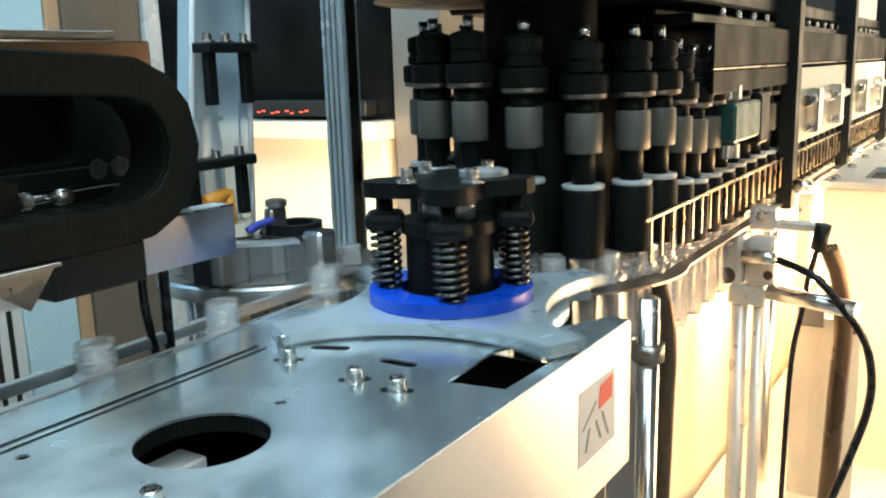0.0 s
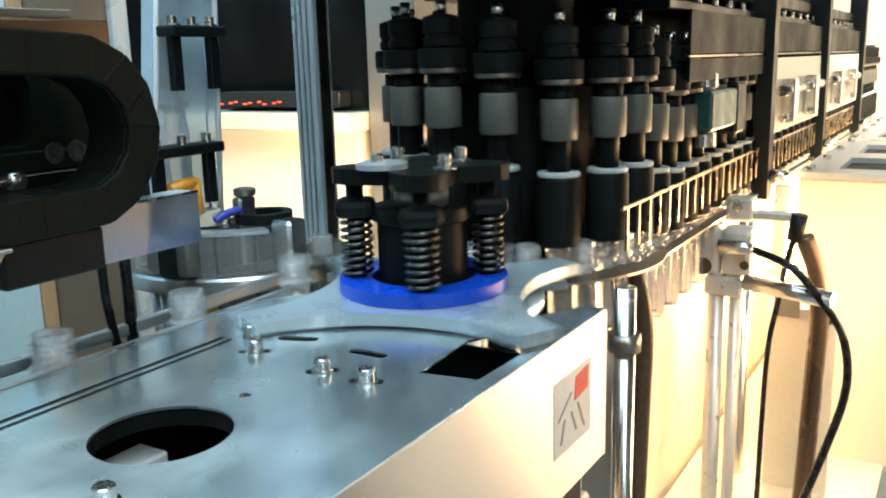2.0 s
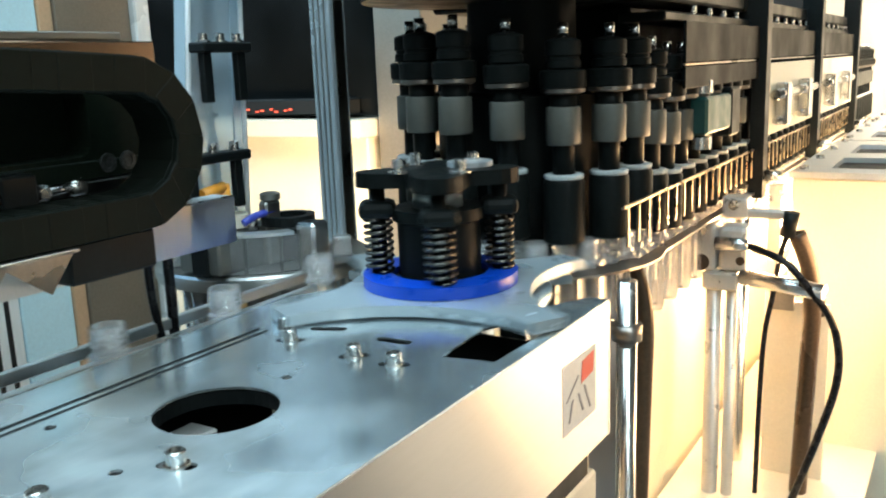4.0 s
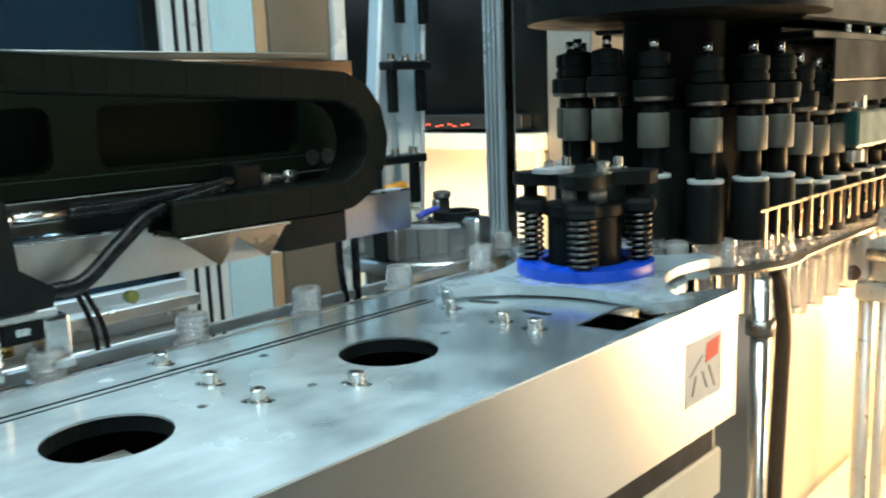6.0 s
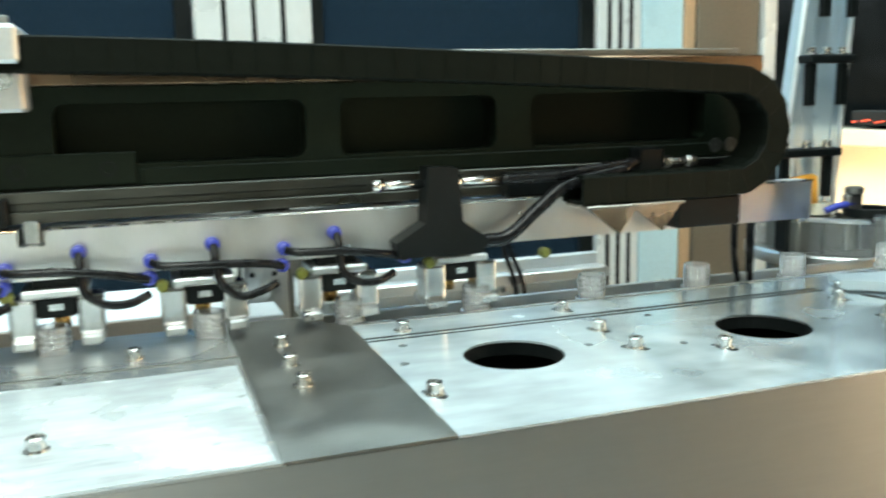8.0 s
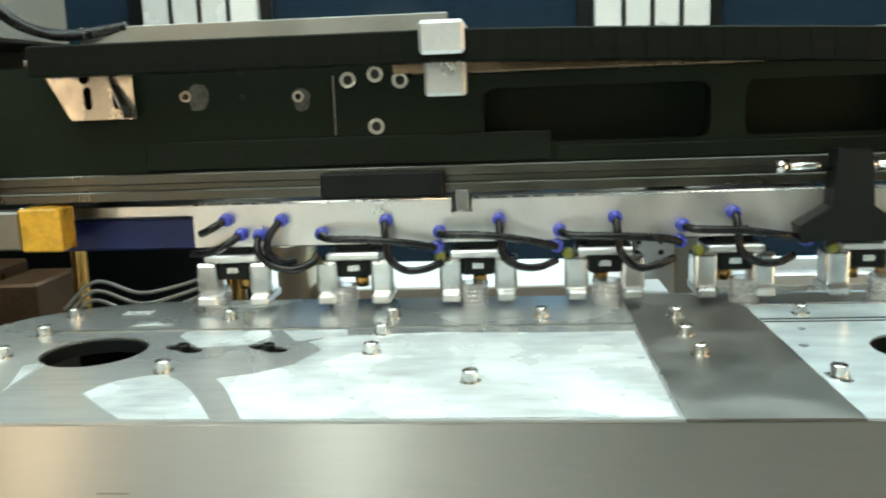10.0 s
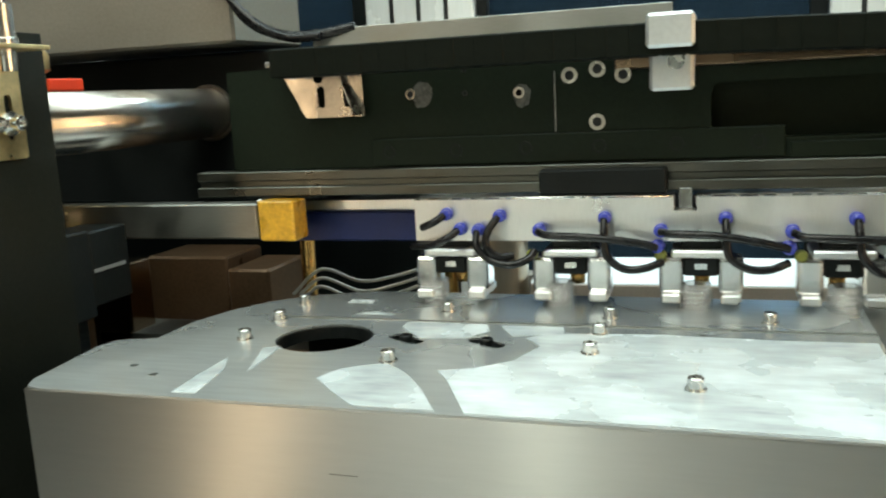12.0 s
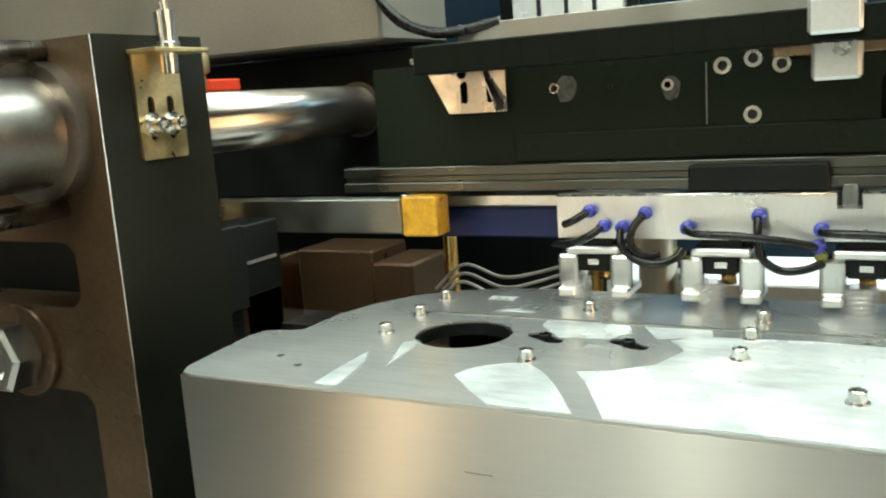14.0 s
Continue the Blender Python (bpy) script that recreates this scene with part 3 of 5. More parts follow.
    hose(bm, [(-0.70, 0.845, 1.092), (-0.695, 0.858, 1.098), (-0.69, 0.872, 1.101), (-0.69, 0.89, 1.102)], 0.005)
    part("blue_hose", bm, FITBLUE, ch)
    bm = B()
    box(bm, -0.76, -0.69, 0.79, 0.870, 1.036, 1.082, 0.003)
    part("foot_block", bm, SCUFFED, ch)
    for y in (0.80, 0.86):
        bm = B()
        lathe(bm, [(0.011, 1.082), (0.011, 1.086), (0.007, 1.086), (0.007, 1.10)], (-0.70, y, 0), seg=12)
        part("bolt", bm, ZINC, ch)
    bm = B()
    box(bm, -0.735, -0.708, 0.785, 0.812, 1.034, 1.092, 0.003)
    part("black_bracket", bm, BLACK, ch)
    bm = B()
    lathe(bm, [(0.016, 1.13), (0.016, 1.19), (0.013, 1.215), (0.013, 1.222), (0.019, 1.223), (0.019, 1.227), (0.013, 1.228), (0.013, 1.30)], (-0.75, 0.842, 0), seg=20)
    part("bottle_neck", bm, CLEAR, ch, "clear bottle neck sliding in the chute")
    bm = B()
    box(bm, -0.70, -0.685, 0.872, 0.90, 1.034, 1.115, 0.003)
    lathe(bm, [(0.010, 1.115), (0.013, 1.117), (0.013, 1.124), (0.008, 1.126)], (-0.692, 0.888, 0), seg=16)
    part("adjust_knob", bm, SCUFFED, ch)


outfeed()


# ---- the long stainless cover ----
def cover():
    cv = thing("machine_cover", "long brushed stainless steel machine cover bolted down, with round openings", "machine cover", (-0.38, 0.1, 0.9))
    FX, T = -0.23, 0.002
    # inner sheet over the far half
    right = [(FX, 0.107), (FX, 0.868), (-0.25, 0.868), (-0.286, 0.80)] + ring_pts(-0.415, 0.855, 0.112, 22, -22, -150) + [(-0.545, 0.74), (-0.545, 0.107)]
    holes = [ring_pts(-0.389, 0.218, 0.045, 44), ring_pts(-0.378, 0.477, 0.045, 44), [(-0.292, 0.645), (-0.245, 0.652), (-0.240, 0.785), (-0.270, 0.775), (-0.297, 0.728)],
             ring_pts(-0.325, 0.605, 0.1290, 16, 84, 134) + ring_pts(-0.325, 0.605, 0.1258, 16, 134, 84),
             slot_pts(-0.428, 0.668, 0.012, 0.006, 20), slot_pts(-0.352, 0.664, 0.012, 0.006, 0)]
    for x, y in ((-0.376, 0.55), (-0.454, 0.135), (-0.389, 0.293), (-0.46, 0.40), (-0.40, 0.12), (-0.36, 0.375)):
        holes.append(ring_pts(x, y, 0.0045, 10))
    for k, (x, y) in enumerate(((-0.316, 0.119), (-0.430, 0.326), (-0.364, 0.326), (-0.333, 0.399), (-0.438, 0.626), (-0.359, 0.615), (-0.316, 0.612), (-0.515, 0.33))):
        holes.append(slot_pts(x, y, 0.0085, 0.0052, 20 + 9 * (k % 3)))
    bm = B()
    plate(bm, right, holes, TOP, T)
    part("top_sheet", bm, HALFDULL, cv, "cover sheet, pale and dull at one end and metallic at the other")
    left = [(FX, -0.012), (FX, -0.70), (-0.235, -0.716), (-0.25, -0.724), (-0.35, -0.735), (-0.372, -0.728), (-0.384, -0.69), (-0.45, -0.688), (-0.50, -0.672), (-0.545, -0.645), (-0.58, -0.60), (-0.60, -0.55), (-0.605, -0.50), (-0.60, -0.012)]
    holes = [ring_pts(-0.409, -0.515, 0.048, 44), slot_pts(-0.414, -0.432, 0.014, 0.008, 60), slot_pts(-0.412, -0.352, 0.014, 0.008, 60)]
    for x, y in ((-0.46, -0.16), (-0.44, -0.03), (-0.28, -0.62), (-0.30, -0.655)):
        holes.append(ring_pts(x, y, 0.0042, 10))
    bm = B()
    plate(bm, left, holes, TOP, T)
    part("top_sheet", bm, DULL, cv)
    # dull strip in the middle, added for a stretch of cover without film
    bm = B()
    plate(bm, [(FX, -0.0116), (FX, 0.1066), (-0.545, 0.1066), (-0.60, 0.06), (-0.60, -0.0116)], [], TOP + 0.0003, 0.002)
    part("bare_strip", bm, SCUFFED, cv, "dull grey strip standing for a film-less stretch of the cover")
    # front panels
    for y0, y1, name in ((-0.716, 0.868, "front_panel"),):
        bm = B()
        box(bm, FX - 0.0035, FX - 0.0003, y0, y1, 0.895, TOP - 0.0022, 0.0005)
        part(name, bm, BRUSHED, cv)
    bm = B()
    box(bm, -0.375, FX - 0.004, -0.7195, -0.7165, 0.895, TOP - 0.003)
    part("end_panel", bm, BRUSHED, cv)
    bm = B()
    box(bm, -0.25, FX + 0.0, 0.868, 0.871, 0.895, TOP - 0.003)
    part("end_panel", bm, BRUSHED, cv)
    # seam trim along the sheets
    bm = B()
    box(bm, -0.4800, -0.4780, -0.60, -0.012, TOP, TOP + 0.0010)
    part("seam_trim", bm, SCUFFED, cv)
    bm = B()
    box(bm, -0.4785, -0.4770, 0.107, 0.64, TOP, TOP + 0.0008)
    part("seam_trim", bm, BLACK, cv)
    bm = B()
    box(bm, -0.4895, -0.4870, 0.107, 0.64, TOP, TOP + 0.0008)
    part("seam_trim", bm, BLACK, cv)
    bm = B()
    box(bm, -0.546, -0.543, 0.107, 0.74, TOP - 0.02, TOP + 0.001)
    part("rear_lip", bm, ALU, cv)
    # dark sheets added under the openings, standing for the shade inside
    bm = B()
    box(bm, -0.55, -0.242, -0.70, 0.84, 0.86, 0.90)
    part("shade_tray", bm, DARKH, cv)
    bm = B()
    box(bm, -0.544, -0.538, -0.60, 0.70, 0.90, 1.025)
    part("shade_wall", bm, DARKH, cv)
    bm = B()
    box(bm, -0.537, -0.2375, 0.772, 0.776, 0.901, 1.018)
    part("shade_wall", bm, DARKH, cv)
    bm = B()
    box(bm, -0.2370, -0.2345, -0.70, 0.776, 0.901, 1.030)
    part("shade_wall", bm, DARKH, cv)
    for x, y in ((-0.389, 0.218), (-0.378, 0.477), (-0.409, -0.515)):
        bm = B()
        ro, ri = 0.052, 0.046
        a, b = ring_pts(x, y, ro, 40), ring_pts(x, y, ri, 40)
        plate(bm, a, [b], TOP - 0.0025, 0.012)
        part("opening_collar", bm, BLACK, cv)
    for y in (0.23, 0.49):
        bm = B()
        box(bm, -0.455, -0.425, y - 0.09, y + 0.03, 0.985, 1.000, 0.002)
        part("inner_bar", bm, WHITE, cv)
    for x, y in ((-0.262, 0.715), (-0.272, 0.678), (-0.256, 0.752)):
        bm = B()
        rod(bm, (x - 0.014, y, 1.012), (x + 0.014, y + 0.006, 1.012), 0.004)
        rod(bm, (x, y, 0.90), (x, y, 1.012), 0.003)
        part("inner_pin", bm, ZINC, cv)
    # bolts
    o = origin(cv)
    spots = [(-0.346, -0.424), (-0.393, -0.594), (-0.466, -0.594), (-0.392, -0.253), (-0.454, -0.253), (-0.537, -0.599), (-0.520, -0.422), (-0.515, -0.25), (-0.51, -0.10), (-0.312, -0.162),
             (-0.434, 0.027), (-0.375, 0.028), (-0.500, 0.03), (-0.316, 0.119), (-0.430, 0.326), (-0.364, 0.326), (-0.333, 0.399), (-0.438, 0.626), (-0.359, 0.615), (-0.316, 0.612), (-0.515, 0.33), (-0.505, 0.15), (-0.47, 0.655)]
    src = None
    for i, (x, y) in enumerate(spots):
        z = TOP + (0.0003 if -0.01 < y < 0.105 else 0.0)
        if src is None:
            bm = bolt_mesh()
            for v in bm.verts:
                v.co += o
            src = part("bolt", bm, ZINC, cv)
            src.location = Vector((x, y, z)) - o
        else:
            share("bolt", src, cv, (x, y, z), 37 * i)
    bm = bolt_mesh(0.0065, 0.007, 0.0085)
    for v in bm.verts:
        v.co += o
    src = part("bolt", bm, BLACK, cv, "black bolt sunk in a slot")
    src.location = Vector((-0.414, -0.432, TOP - 0.004)) - o
    share("bolt", src, cv, (-0.412, -0.352, TOP - 0.004), 0, "black bolt sunk in a slot")
    for x, y in ((-0.414, -0.432), (-0.412, -0.352)):
        bm = B()
        box(bm, x - 0.02, x + 0.02, y - 0.02, y + 0.02, TOP - 0.008, TOP - 0.004)
        part("slot_plate", bm, BLACK, cv)
    # small hex nuts by the wheel slots
    for x, y in ((-0.428, 0.668), (-0.352, 0.664)):
        bm = B()
        box(bm, x - 0.025, x + 0.025, y - 0.018, y + 0.018, TOP - 0.010, TOP - 0.004)
        part("slot_plate", bm, BLACK, cv)
    # left-over film
    def film(pts):
        bm = B()
        plate(bm, pts, [], TOP + 0.0006, 0.0005)
        part("film_remnant", bm, FILM, cv, "torn remnant of white protective film")
    film([(-0.234, -0.016), (-0.452, -0.016), (-0.450, -0.10), (-0.456, -0.20), (-0.448, -0.30), (-0.43, -0.318), (-0.405, -0.30), (-0.36, -0.315), (-0.335, -0.345), (-0.326, -0.372), (-0.300, -0.355), (-0.27, -0.340), (-0.234, -0.322)])
    film([(-0.236, -0.412), (-0.262, -0.440), (-0.291, -0.467), (-0.310, -0.462), (-0.323, -0.451), (-0.333, -0.436), (-0.336, -0.421), (-0.322, -0.402), (-0.302, -0.386), (-0.275, -0.368), (-0.236, -0.346)])
    film([(-0.418, -0.420), (-0.453, -0.450), (-0.472, -0.451), (-0.472, -0.367), (-0.450, -0.358), (-0.425, -0.372)])
    film([(-0.434, -0.332), (-0.470, -0.352), (-0.472, -0.29), (-0.452, -0.285)])
    film([(-0.240, -0.574), (-0.285, -0.578), (-0.332, -0.577), (-0.300, -0.562), (-0.241, -0.552)])
    film([(-0.300, -0.538), (-0.345, -0.552), (-0.366, -0.560), (-0.374, -0.544), (-0.345, -0.541)])
    film([(-0.545, -0.55), (-0.560, -0.55), (-0.562, -0.52), (-0.546, -0.52)])
    film([(-0.498, -0.52), (-0.510, -0.50), (-0.50, -0.475)])
    # warning label at the far end of the front
    bm = B()
    box(bm, FX - 0.0004, FX + 0.0003, 0.752, 0.832, 0.936, 1.004)
    lab = part("warning_label", bm, PAPER, cv, "pale warning label with a red heading")
    bm = B()
    plate(bm, [(0.794, 0.976), (0.824, 0.979), (0.826, 1.000), (0.797, 0.997)], [], FX + 0.0008, 0.0006, "x")
    part("heading", bm, INKRED, lab)
    for y0, z0, y1, z1 in ((0.758, 0.968, 0.786, 0.986), (0.764, 0.946, 0.772, 0.966), (0.800, 0.972, 0.815, 0.945), (0.786, 0.968, 0.797, 0.948)):
        bm = B()
        plate(bm, [(y0, z0), (y0 + 0.0035, z0), (y1 + 0.0035, z1), (y1, z1)], [], FX + 0.0008, 0.0006, "x")
        part("print_bar", bm, INKGREY, lab)
    bm = B()
    box(bm, FX - 0.0004, FX + 0.0002, -0.432, -0.408, 0.985, 0.9858)
    part("scratch", bm, SCUFFED, cv)
    # frame under the cover
    for y in (-0.60, -0.02, 0.55, 0.84):
        bm = B()
        box(bm, -0.30, -0.25, y - 0.025, y + 0.025, 0.0, 0.895, 0.003)
        part("frame_leg", bm, CREAM, cv)
    bm = B()
    box(bm, -0.56, -0.24, -0.68, 0.86, 0.80, 0.858, 0.003)
    part("frame_beam", bm, CREAM, cv)


cover()

# ---- preform rail behind the cover ----
rail = thing("preform_rail", "narrow steel double rail carrying clear preforms", "rail", (-0.57, 0.1, 0.9))
for x0, x1 in ((-0.558, -0.549), (-0.596, -0.587)):
    bm = B()
    if x0 > -0.57:
        box(bm, x0, x1, 0.107, 0.80, TOP - 0.012, TOP - 0.001, 0.001)
    else:
        box(bm, x0 - 0.012, x1 - 0.012, -0.04, 0.86, TOP - 0.012, TOP - 0.001, 0.001)
    part("guide_bar", bm, ALU, rail)
bm = B()
box(bm, -0.62, -0.55, -0.90, 0.80, 0.98, 0.992)
part("under_plate", bm, SCUFFED, rail)
for y in (-0.5, 0.1, 0.7):
    bm = B()
    box(bm, -0.60, -0.56, y - 0.02, y + 0.02, 0.0, 0.98)
    part("leg", bm, BLACK, rail)


# ---- fixed transfer beam ----
def beam():
    bmn = thing("transfer_beam", "long dark painted steel beam with milled pockets and a linear guide", "machine beam", (-0.65, 0, 1.16))
    X = -0.58
    holes = []
    for y0, y1 in ((-0.155, 0.078), (0.112, 0.284), (0.324, 0.55)):
        holes.append(round_rect(y0, y1, 1.210, 1.267, 0.012))
    bm = B()
    plate(bm, [(-0.70, 1.190), (0.618, 1.190), (0.618, 1.283), (-0.25, 1.283), (-0.25, 1.306), (-0.70, 1.306)], holes, X, 0.03, "x")
    part("face_plate", bm, BEAMP, bmn)
    bm = B()
    box(bm, -0.70, X - 0.031, -0.70, 0.618, 1.165, 1.283, 0.003)
    part("core", bm, BEAMP, bmn)
    bm = B()
    box(bm, X - 0.005, X + 0.004, -0.52, -0.085, 1.192, 1.222, 0.001)
    lowp = part("lower_strip", bm, BEAMP, bmn)
    for k in range(6):
        y = -0.50 + 0.078 * k
        bm = B()
        lathe(bm, [(0.0075, 0), (0.0075, 0.0012), (0.005, 0.0012), (0.005, -0.002)], (X + 0.0036, y, 1.207), "x", 16)
        part("screw", bm, BLACK, lowp)
    bm = B()
    box(bm, X - 0.005, X + 0.003, -0.08, 0.60, 1.190, 1.206, 0.001)
    part("lower_strip", bm, BEAMP, bmn)
    # linear guide
    bm = B()
    box(bm, X - 0.02, X + 0.006, -0.75, 0.60, 1.178, 1.189, 0.001)
    box(bm, X - 0.02, X + 0.001, -0.75, 0.60, 1.171, 1.1778, 0.0005)
    box(bm, X - 0.02, X + 0.008, -0.75, 0.60, 1.160, 1.1708, 0.001)
    part("linear_guide", bm, GUIDE, bmn, "polished linear guide rail")
    # stainless cap
    bm = B()
    box(bm, -0.72, X + 0.002, -0.249, 0.628, 1.284, 1.307, 0.0015)
    part("stainless_cap", bm, WARMREFL, bmn, "stainless cap strip")
    bm = B()
    box(bm, -0.78, -0.60, -0.66, 0.61, 1.309, 1.316, 0.001)
    box(bm, -0.745, -0.735, -0.66, -0.2, 1.31, 1.36, 0.001)
    part("cap_sheet", bm, SCUFFED, bmn)
    bm = B()
    box(bm, X - 0.02, X + 0.0025, -0.312, -0.311, 1.224, 1.286)
    part("joint_line", bm, SCUFFED, bmn)
    # counterbored screws
    for y, z, r, m in ((-0.296, 1.281, 0.0085, ZINC), (-0.267, 1.286, 0.0085, ZINC), (-0.241, 1.279, 0.0085, ZINC), (-0.268, 1.232, 0.0085, ZINC), (-0.350, 1.266, 0.006, ZINC), (-0.472, 1.270, 0.006, ZINC), (-0.41, 1.293, 0.003, DARKH), (-0.41, 1.268, 0.003, DARKH)):
        bm = B()
        plate(bm, ring_pts(y, z, r, 20), [ring_pts(y, z, r * 0.58, 20)], X + 0.0015, 0.003, "x")
        sc = part("counterbore", bm, BRKT if m is ZINC else m, bmn)
        bm = B()
        lathe(bm, [(r * 0.56, -0.001), (r * 0.56, 0.0006)], (X, y, z), "x", 16)
        part("socket", bm, DARKH if m is ZINC else BLACK, sc)
    rnd = random.Random(5)
    for y, z, r in ((-0.459, 1.268, 0.0125), (-0.347, 1.262, 0.010)):
        bm = B()
        plate(bm, [(y + r * (0.8 + 0.3 * rnd.random()) * math.cos(0.45 * k), z + 1.25 * r * (0.8 + 0.3 * rnd.random()) * math.sin(0.45 * k)) for k in range(14)], [], X + 0.0006, 0.001, "x")
        part("paint_scar", bm, SCAR, bmn, "dull bare patch scraped through the paint")
    # clamp plates for the chain
    bm = B()
    box(bm, X + 0.002, X + 0.05, -0.211, -0.170, 1.261, 1.2985, 0.003)
    cl = part("chain_clamp", bm, ANOD, bmn)
    bm = B()
    lathe(bm, [(0.0085, 0), (0.0085, 0.0015), (0.0055, 0.0015), (0.0055, 0.006), (0.003, 0.006), (0.003, 0.003)], (X + 0.05, -0.186, 1.289), "x", 16)
    part("screw", bm, ZINC, cl)
    bm = B()
    box(bm, X + 0.002, X + 0.084, -0.2115, -0.168, 1.3005, 1.332, 0.003)
    part("chain_clamp", bm, ANOD, bmn)
    # angled bracket
    bm = B()
    plate(bm, [(-0.595, 1.249), (-0.524, 1.249), (-0.524, 1.308), (-0.626, 1.308)], [slot_pts(-0.575, 1.272, 0.008, 0.0045, 90), slot_pts(-0.543, 1.272, 0.008, 0.0045, 90), ring_pts(-0.577, 1.293, 0.006, 12)], X + 0.012, 0.003, "x")
    br = part("angle_bracket", bm, BRKT, bmn)
    bm = B()
    vs = [bm.verts.new(v) for v in ((X + 0.012, -0.555, 1.304), (X + 0.030, -0.53, 1.250), (X + 0.0125, -0.528, 1.250), (X + 0.012, -0.552, 1.306), (X + 0.032, -0.527, 1.252), (X + 0.0145, -0.525, 1.252))]
    for f in ((0, 1, 2), (3, 5, 4), (0, 3, 4, 1), (1, 4, 5, 2), (2, 5, 3, 0)):
        bm.faces.new([vs[i] for i in f])
    bmesh.ops.recalc_face_normals(bm, faces=bm.faces)
    part("gusset", bm, BRKT, br)
    bm = B()
    box(bm, X, X + 0.035, -0.626, -0.524, 1.306, 1.3095, 0.0008)
    part("flange", bm, BRKT, br)
    for y in (-0.607, -0.59):
        bm = B()
        lathe(bm, [(0.006, 0), (0.006, 0.006), (0.004, 0.007)], (X + 0.012, y, 1.299), "x", 12)
        part("screw", bm, ZINC, br)
    # sensor box at the far end, with cables
    bm = B()
    box(bm, -0.632, X + 0.004, 0.600, 0.655, 1.127, 1.1888, 0.003)
    sb = part("sensor_box", bm, BLACK, bmn, "black sensor box with hanging cables")
    for k in range(2):
        bm = B()
        hose(bm, [(-0.60, 0.612 + 0.024 * k, 1.13), (-0.600, 0.612 + 0.024 * k, 1.07), (-0.602, 0.622 + 0.016 * k, 1.01), (-0.604, 0.63 + 0.018 * k, 0.93)], 0.0042 + 0.001 * k)
        part("cable", bm, RUBBER, sb)
    for y in (0.572, 0.593):
        bm = B()
        lathe(bm, [(0.0085, 0), (0.0085, 0.0016), (0.005, 0.0016), (0.005, -0.001)], (X + 0.0032, y - 0.01, 1.203), "x", 14)
        part("screw", bm, SCAR, bmn)


beam()

# blue guide bar behind the carriage
bb = thing("guide_bar", "dark blue anodised bar with a bare aluminium top strip", "guide bar", (-0.66, -0.2, 1.10))
bm = B()
box(bm, -0.69, -0.62, -0.70, 0.206, 1.098, 1.134, 0.002)
part("blue_bar", bm, BLUEBAR, bb)
bm = B()
box(bm, -0.69, -0.62, -0.70, 0.206, 1.135, 1.150, 0.002)
part("top_strip", bm, ALU, bb)
bm = B()
box(bm, -0.69, -0.65, 0.16, 0.20, 1.150, 1.156, 0.001)
part("end_clip", bm, WHITE, bb)
for y in (-0.6, 0.05):
    bm = B()
    box(bm, -0.69, -0.66, y - 0.02, y + 0.02, 1.15, 1.166)
    part("hanger", bm, BLACK, bb)

# ---- mould side parts behind the rail ----
wb = thing("white_tray", "white sloping tray with a tan front edge", "tray", (-0.95, -0.18, 0.90))
bm = B()
vs = [bm.verts.new(v) for v in ((-0.93, -0.42, 0.979), (-0.93, 0.045, 0.979), (-1.03, 0.01, 0.999), (-1.03, -0.42, 0.999), (-0.93, -0.42, 0.975), (-0.93, 0.045, 0.975), (-1.03, 0.01, 0.995), (-1.03, -0.42, 0.995))]
for f in ((0, 1, 2, 3), (7, 6, 5, 4), (0, 4, 5, 1), (1, 5, 6, 2), (2, 6, 7, 3), (3, 7, 4, 0)):
    bm.faces.new([vs[i] for i in f])
part("sloping_top", bm, WHITE, wb)
bm = B()
box(bm, -0.929, -0.924, -0.42, 0.045, 0.935, 0.978, 0.001)
part("front_edge", bm, TANEDGE, wb)
bm = B()
box(bm, -1.0, -0.94, -0.38, 0.0, 0.0, 0.974)
part("stand", bm, CREAM, wb)
wt = thing("white_block", "small white block beside the tray", "block", (-0.9, 0.08, 0.9))
bm = B()
box(bm, -0.93, -0.85, 0.035, 0.085, 0.0, 0.985, 0.002)
part("body", bm, WHITE, wt)
ab = thing("drilled_block", "pale aluminium block drilled with two rows of screw holes", "machine block", (-0.97, 0.085, 0.6))
bm = B()
box(bm, -0.99, -0.95, 0.045, 0.11, 0.6, 1.075, 0.002)
part("plate", bm, ALU, ab)
bm = B()
box(bm, -0.985, -0.955, 0.111, 0.145, 0.6, 1.06, 0.002)
part("side_bar", bm, BEIGE, ab)
# flat dark discs stand in for the shade inside drilled holes
for k in range(3):
    for y in (0.058, 0.09):
        bm = B()
        lathe(bm, [(0.004, 0), (0.004, 0.0006)], (-0.95, y, 1.053 - 0.016 * k), "x", 12)
        part("screw_hole", bm, DARKH, ab)
bm = B()
box(bm, -1.1, -0.94, 0.03, 0.16, 0.0, 0.6)
part("stand", bm, BLACK, ab)

for x, y, r, m, nm, lb, z1 in ((-0.95, -0.468, 0.040, COLSTEEL, "guide_column", "thick satin steel guide column beside the tray", 1.052), (-0.93, -0.552, 0.016, COPPER, "guide_column", "thin bronze guide column beside the thick one", 1.047), (-0.72, -0.684, 0.010, COPPER, "guide_column", "thin bronze guide column in the dark mould area", 1.09)):
    bm = B()
    lathe(bm, [(r * 1.3, 0.85), (r * 1.3, 0.93), (r, 0.935), (r, z1 - 0.004), (r - 0.004, z1)], (x, y, 0), seg=24)
    single(nm, bm, m, lb, "column", (x, y, 0.85), "guide columns")
cb = single("column_bed", box(B(), -1.1, -0.66, -1.5, -0.36, 0.55, 0.85, 0.004), BLACK, "black steel bed carrying the guide columns", "machine bed", (-0.9, -0.9, 0.55))
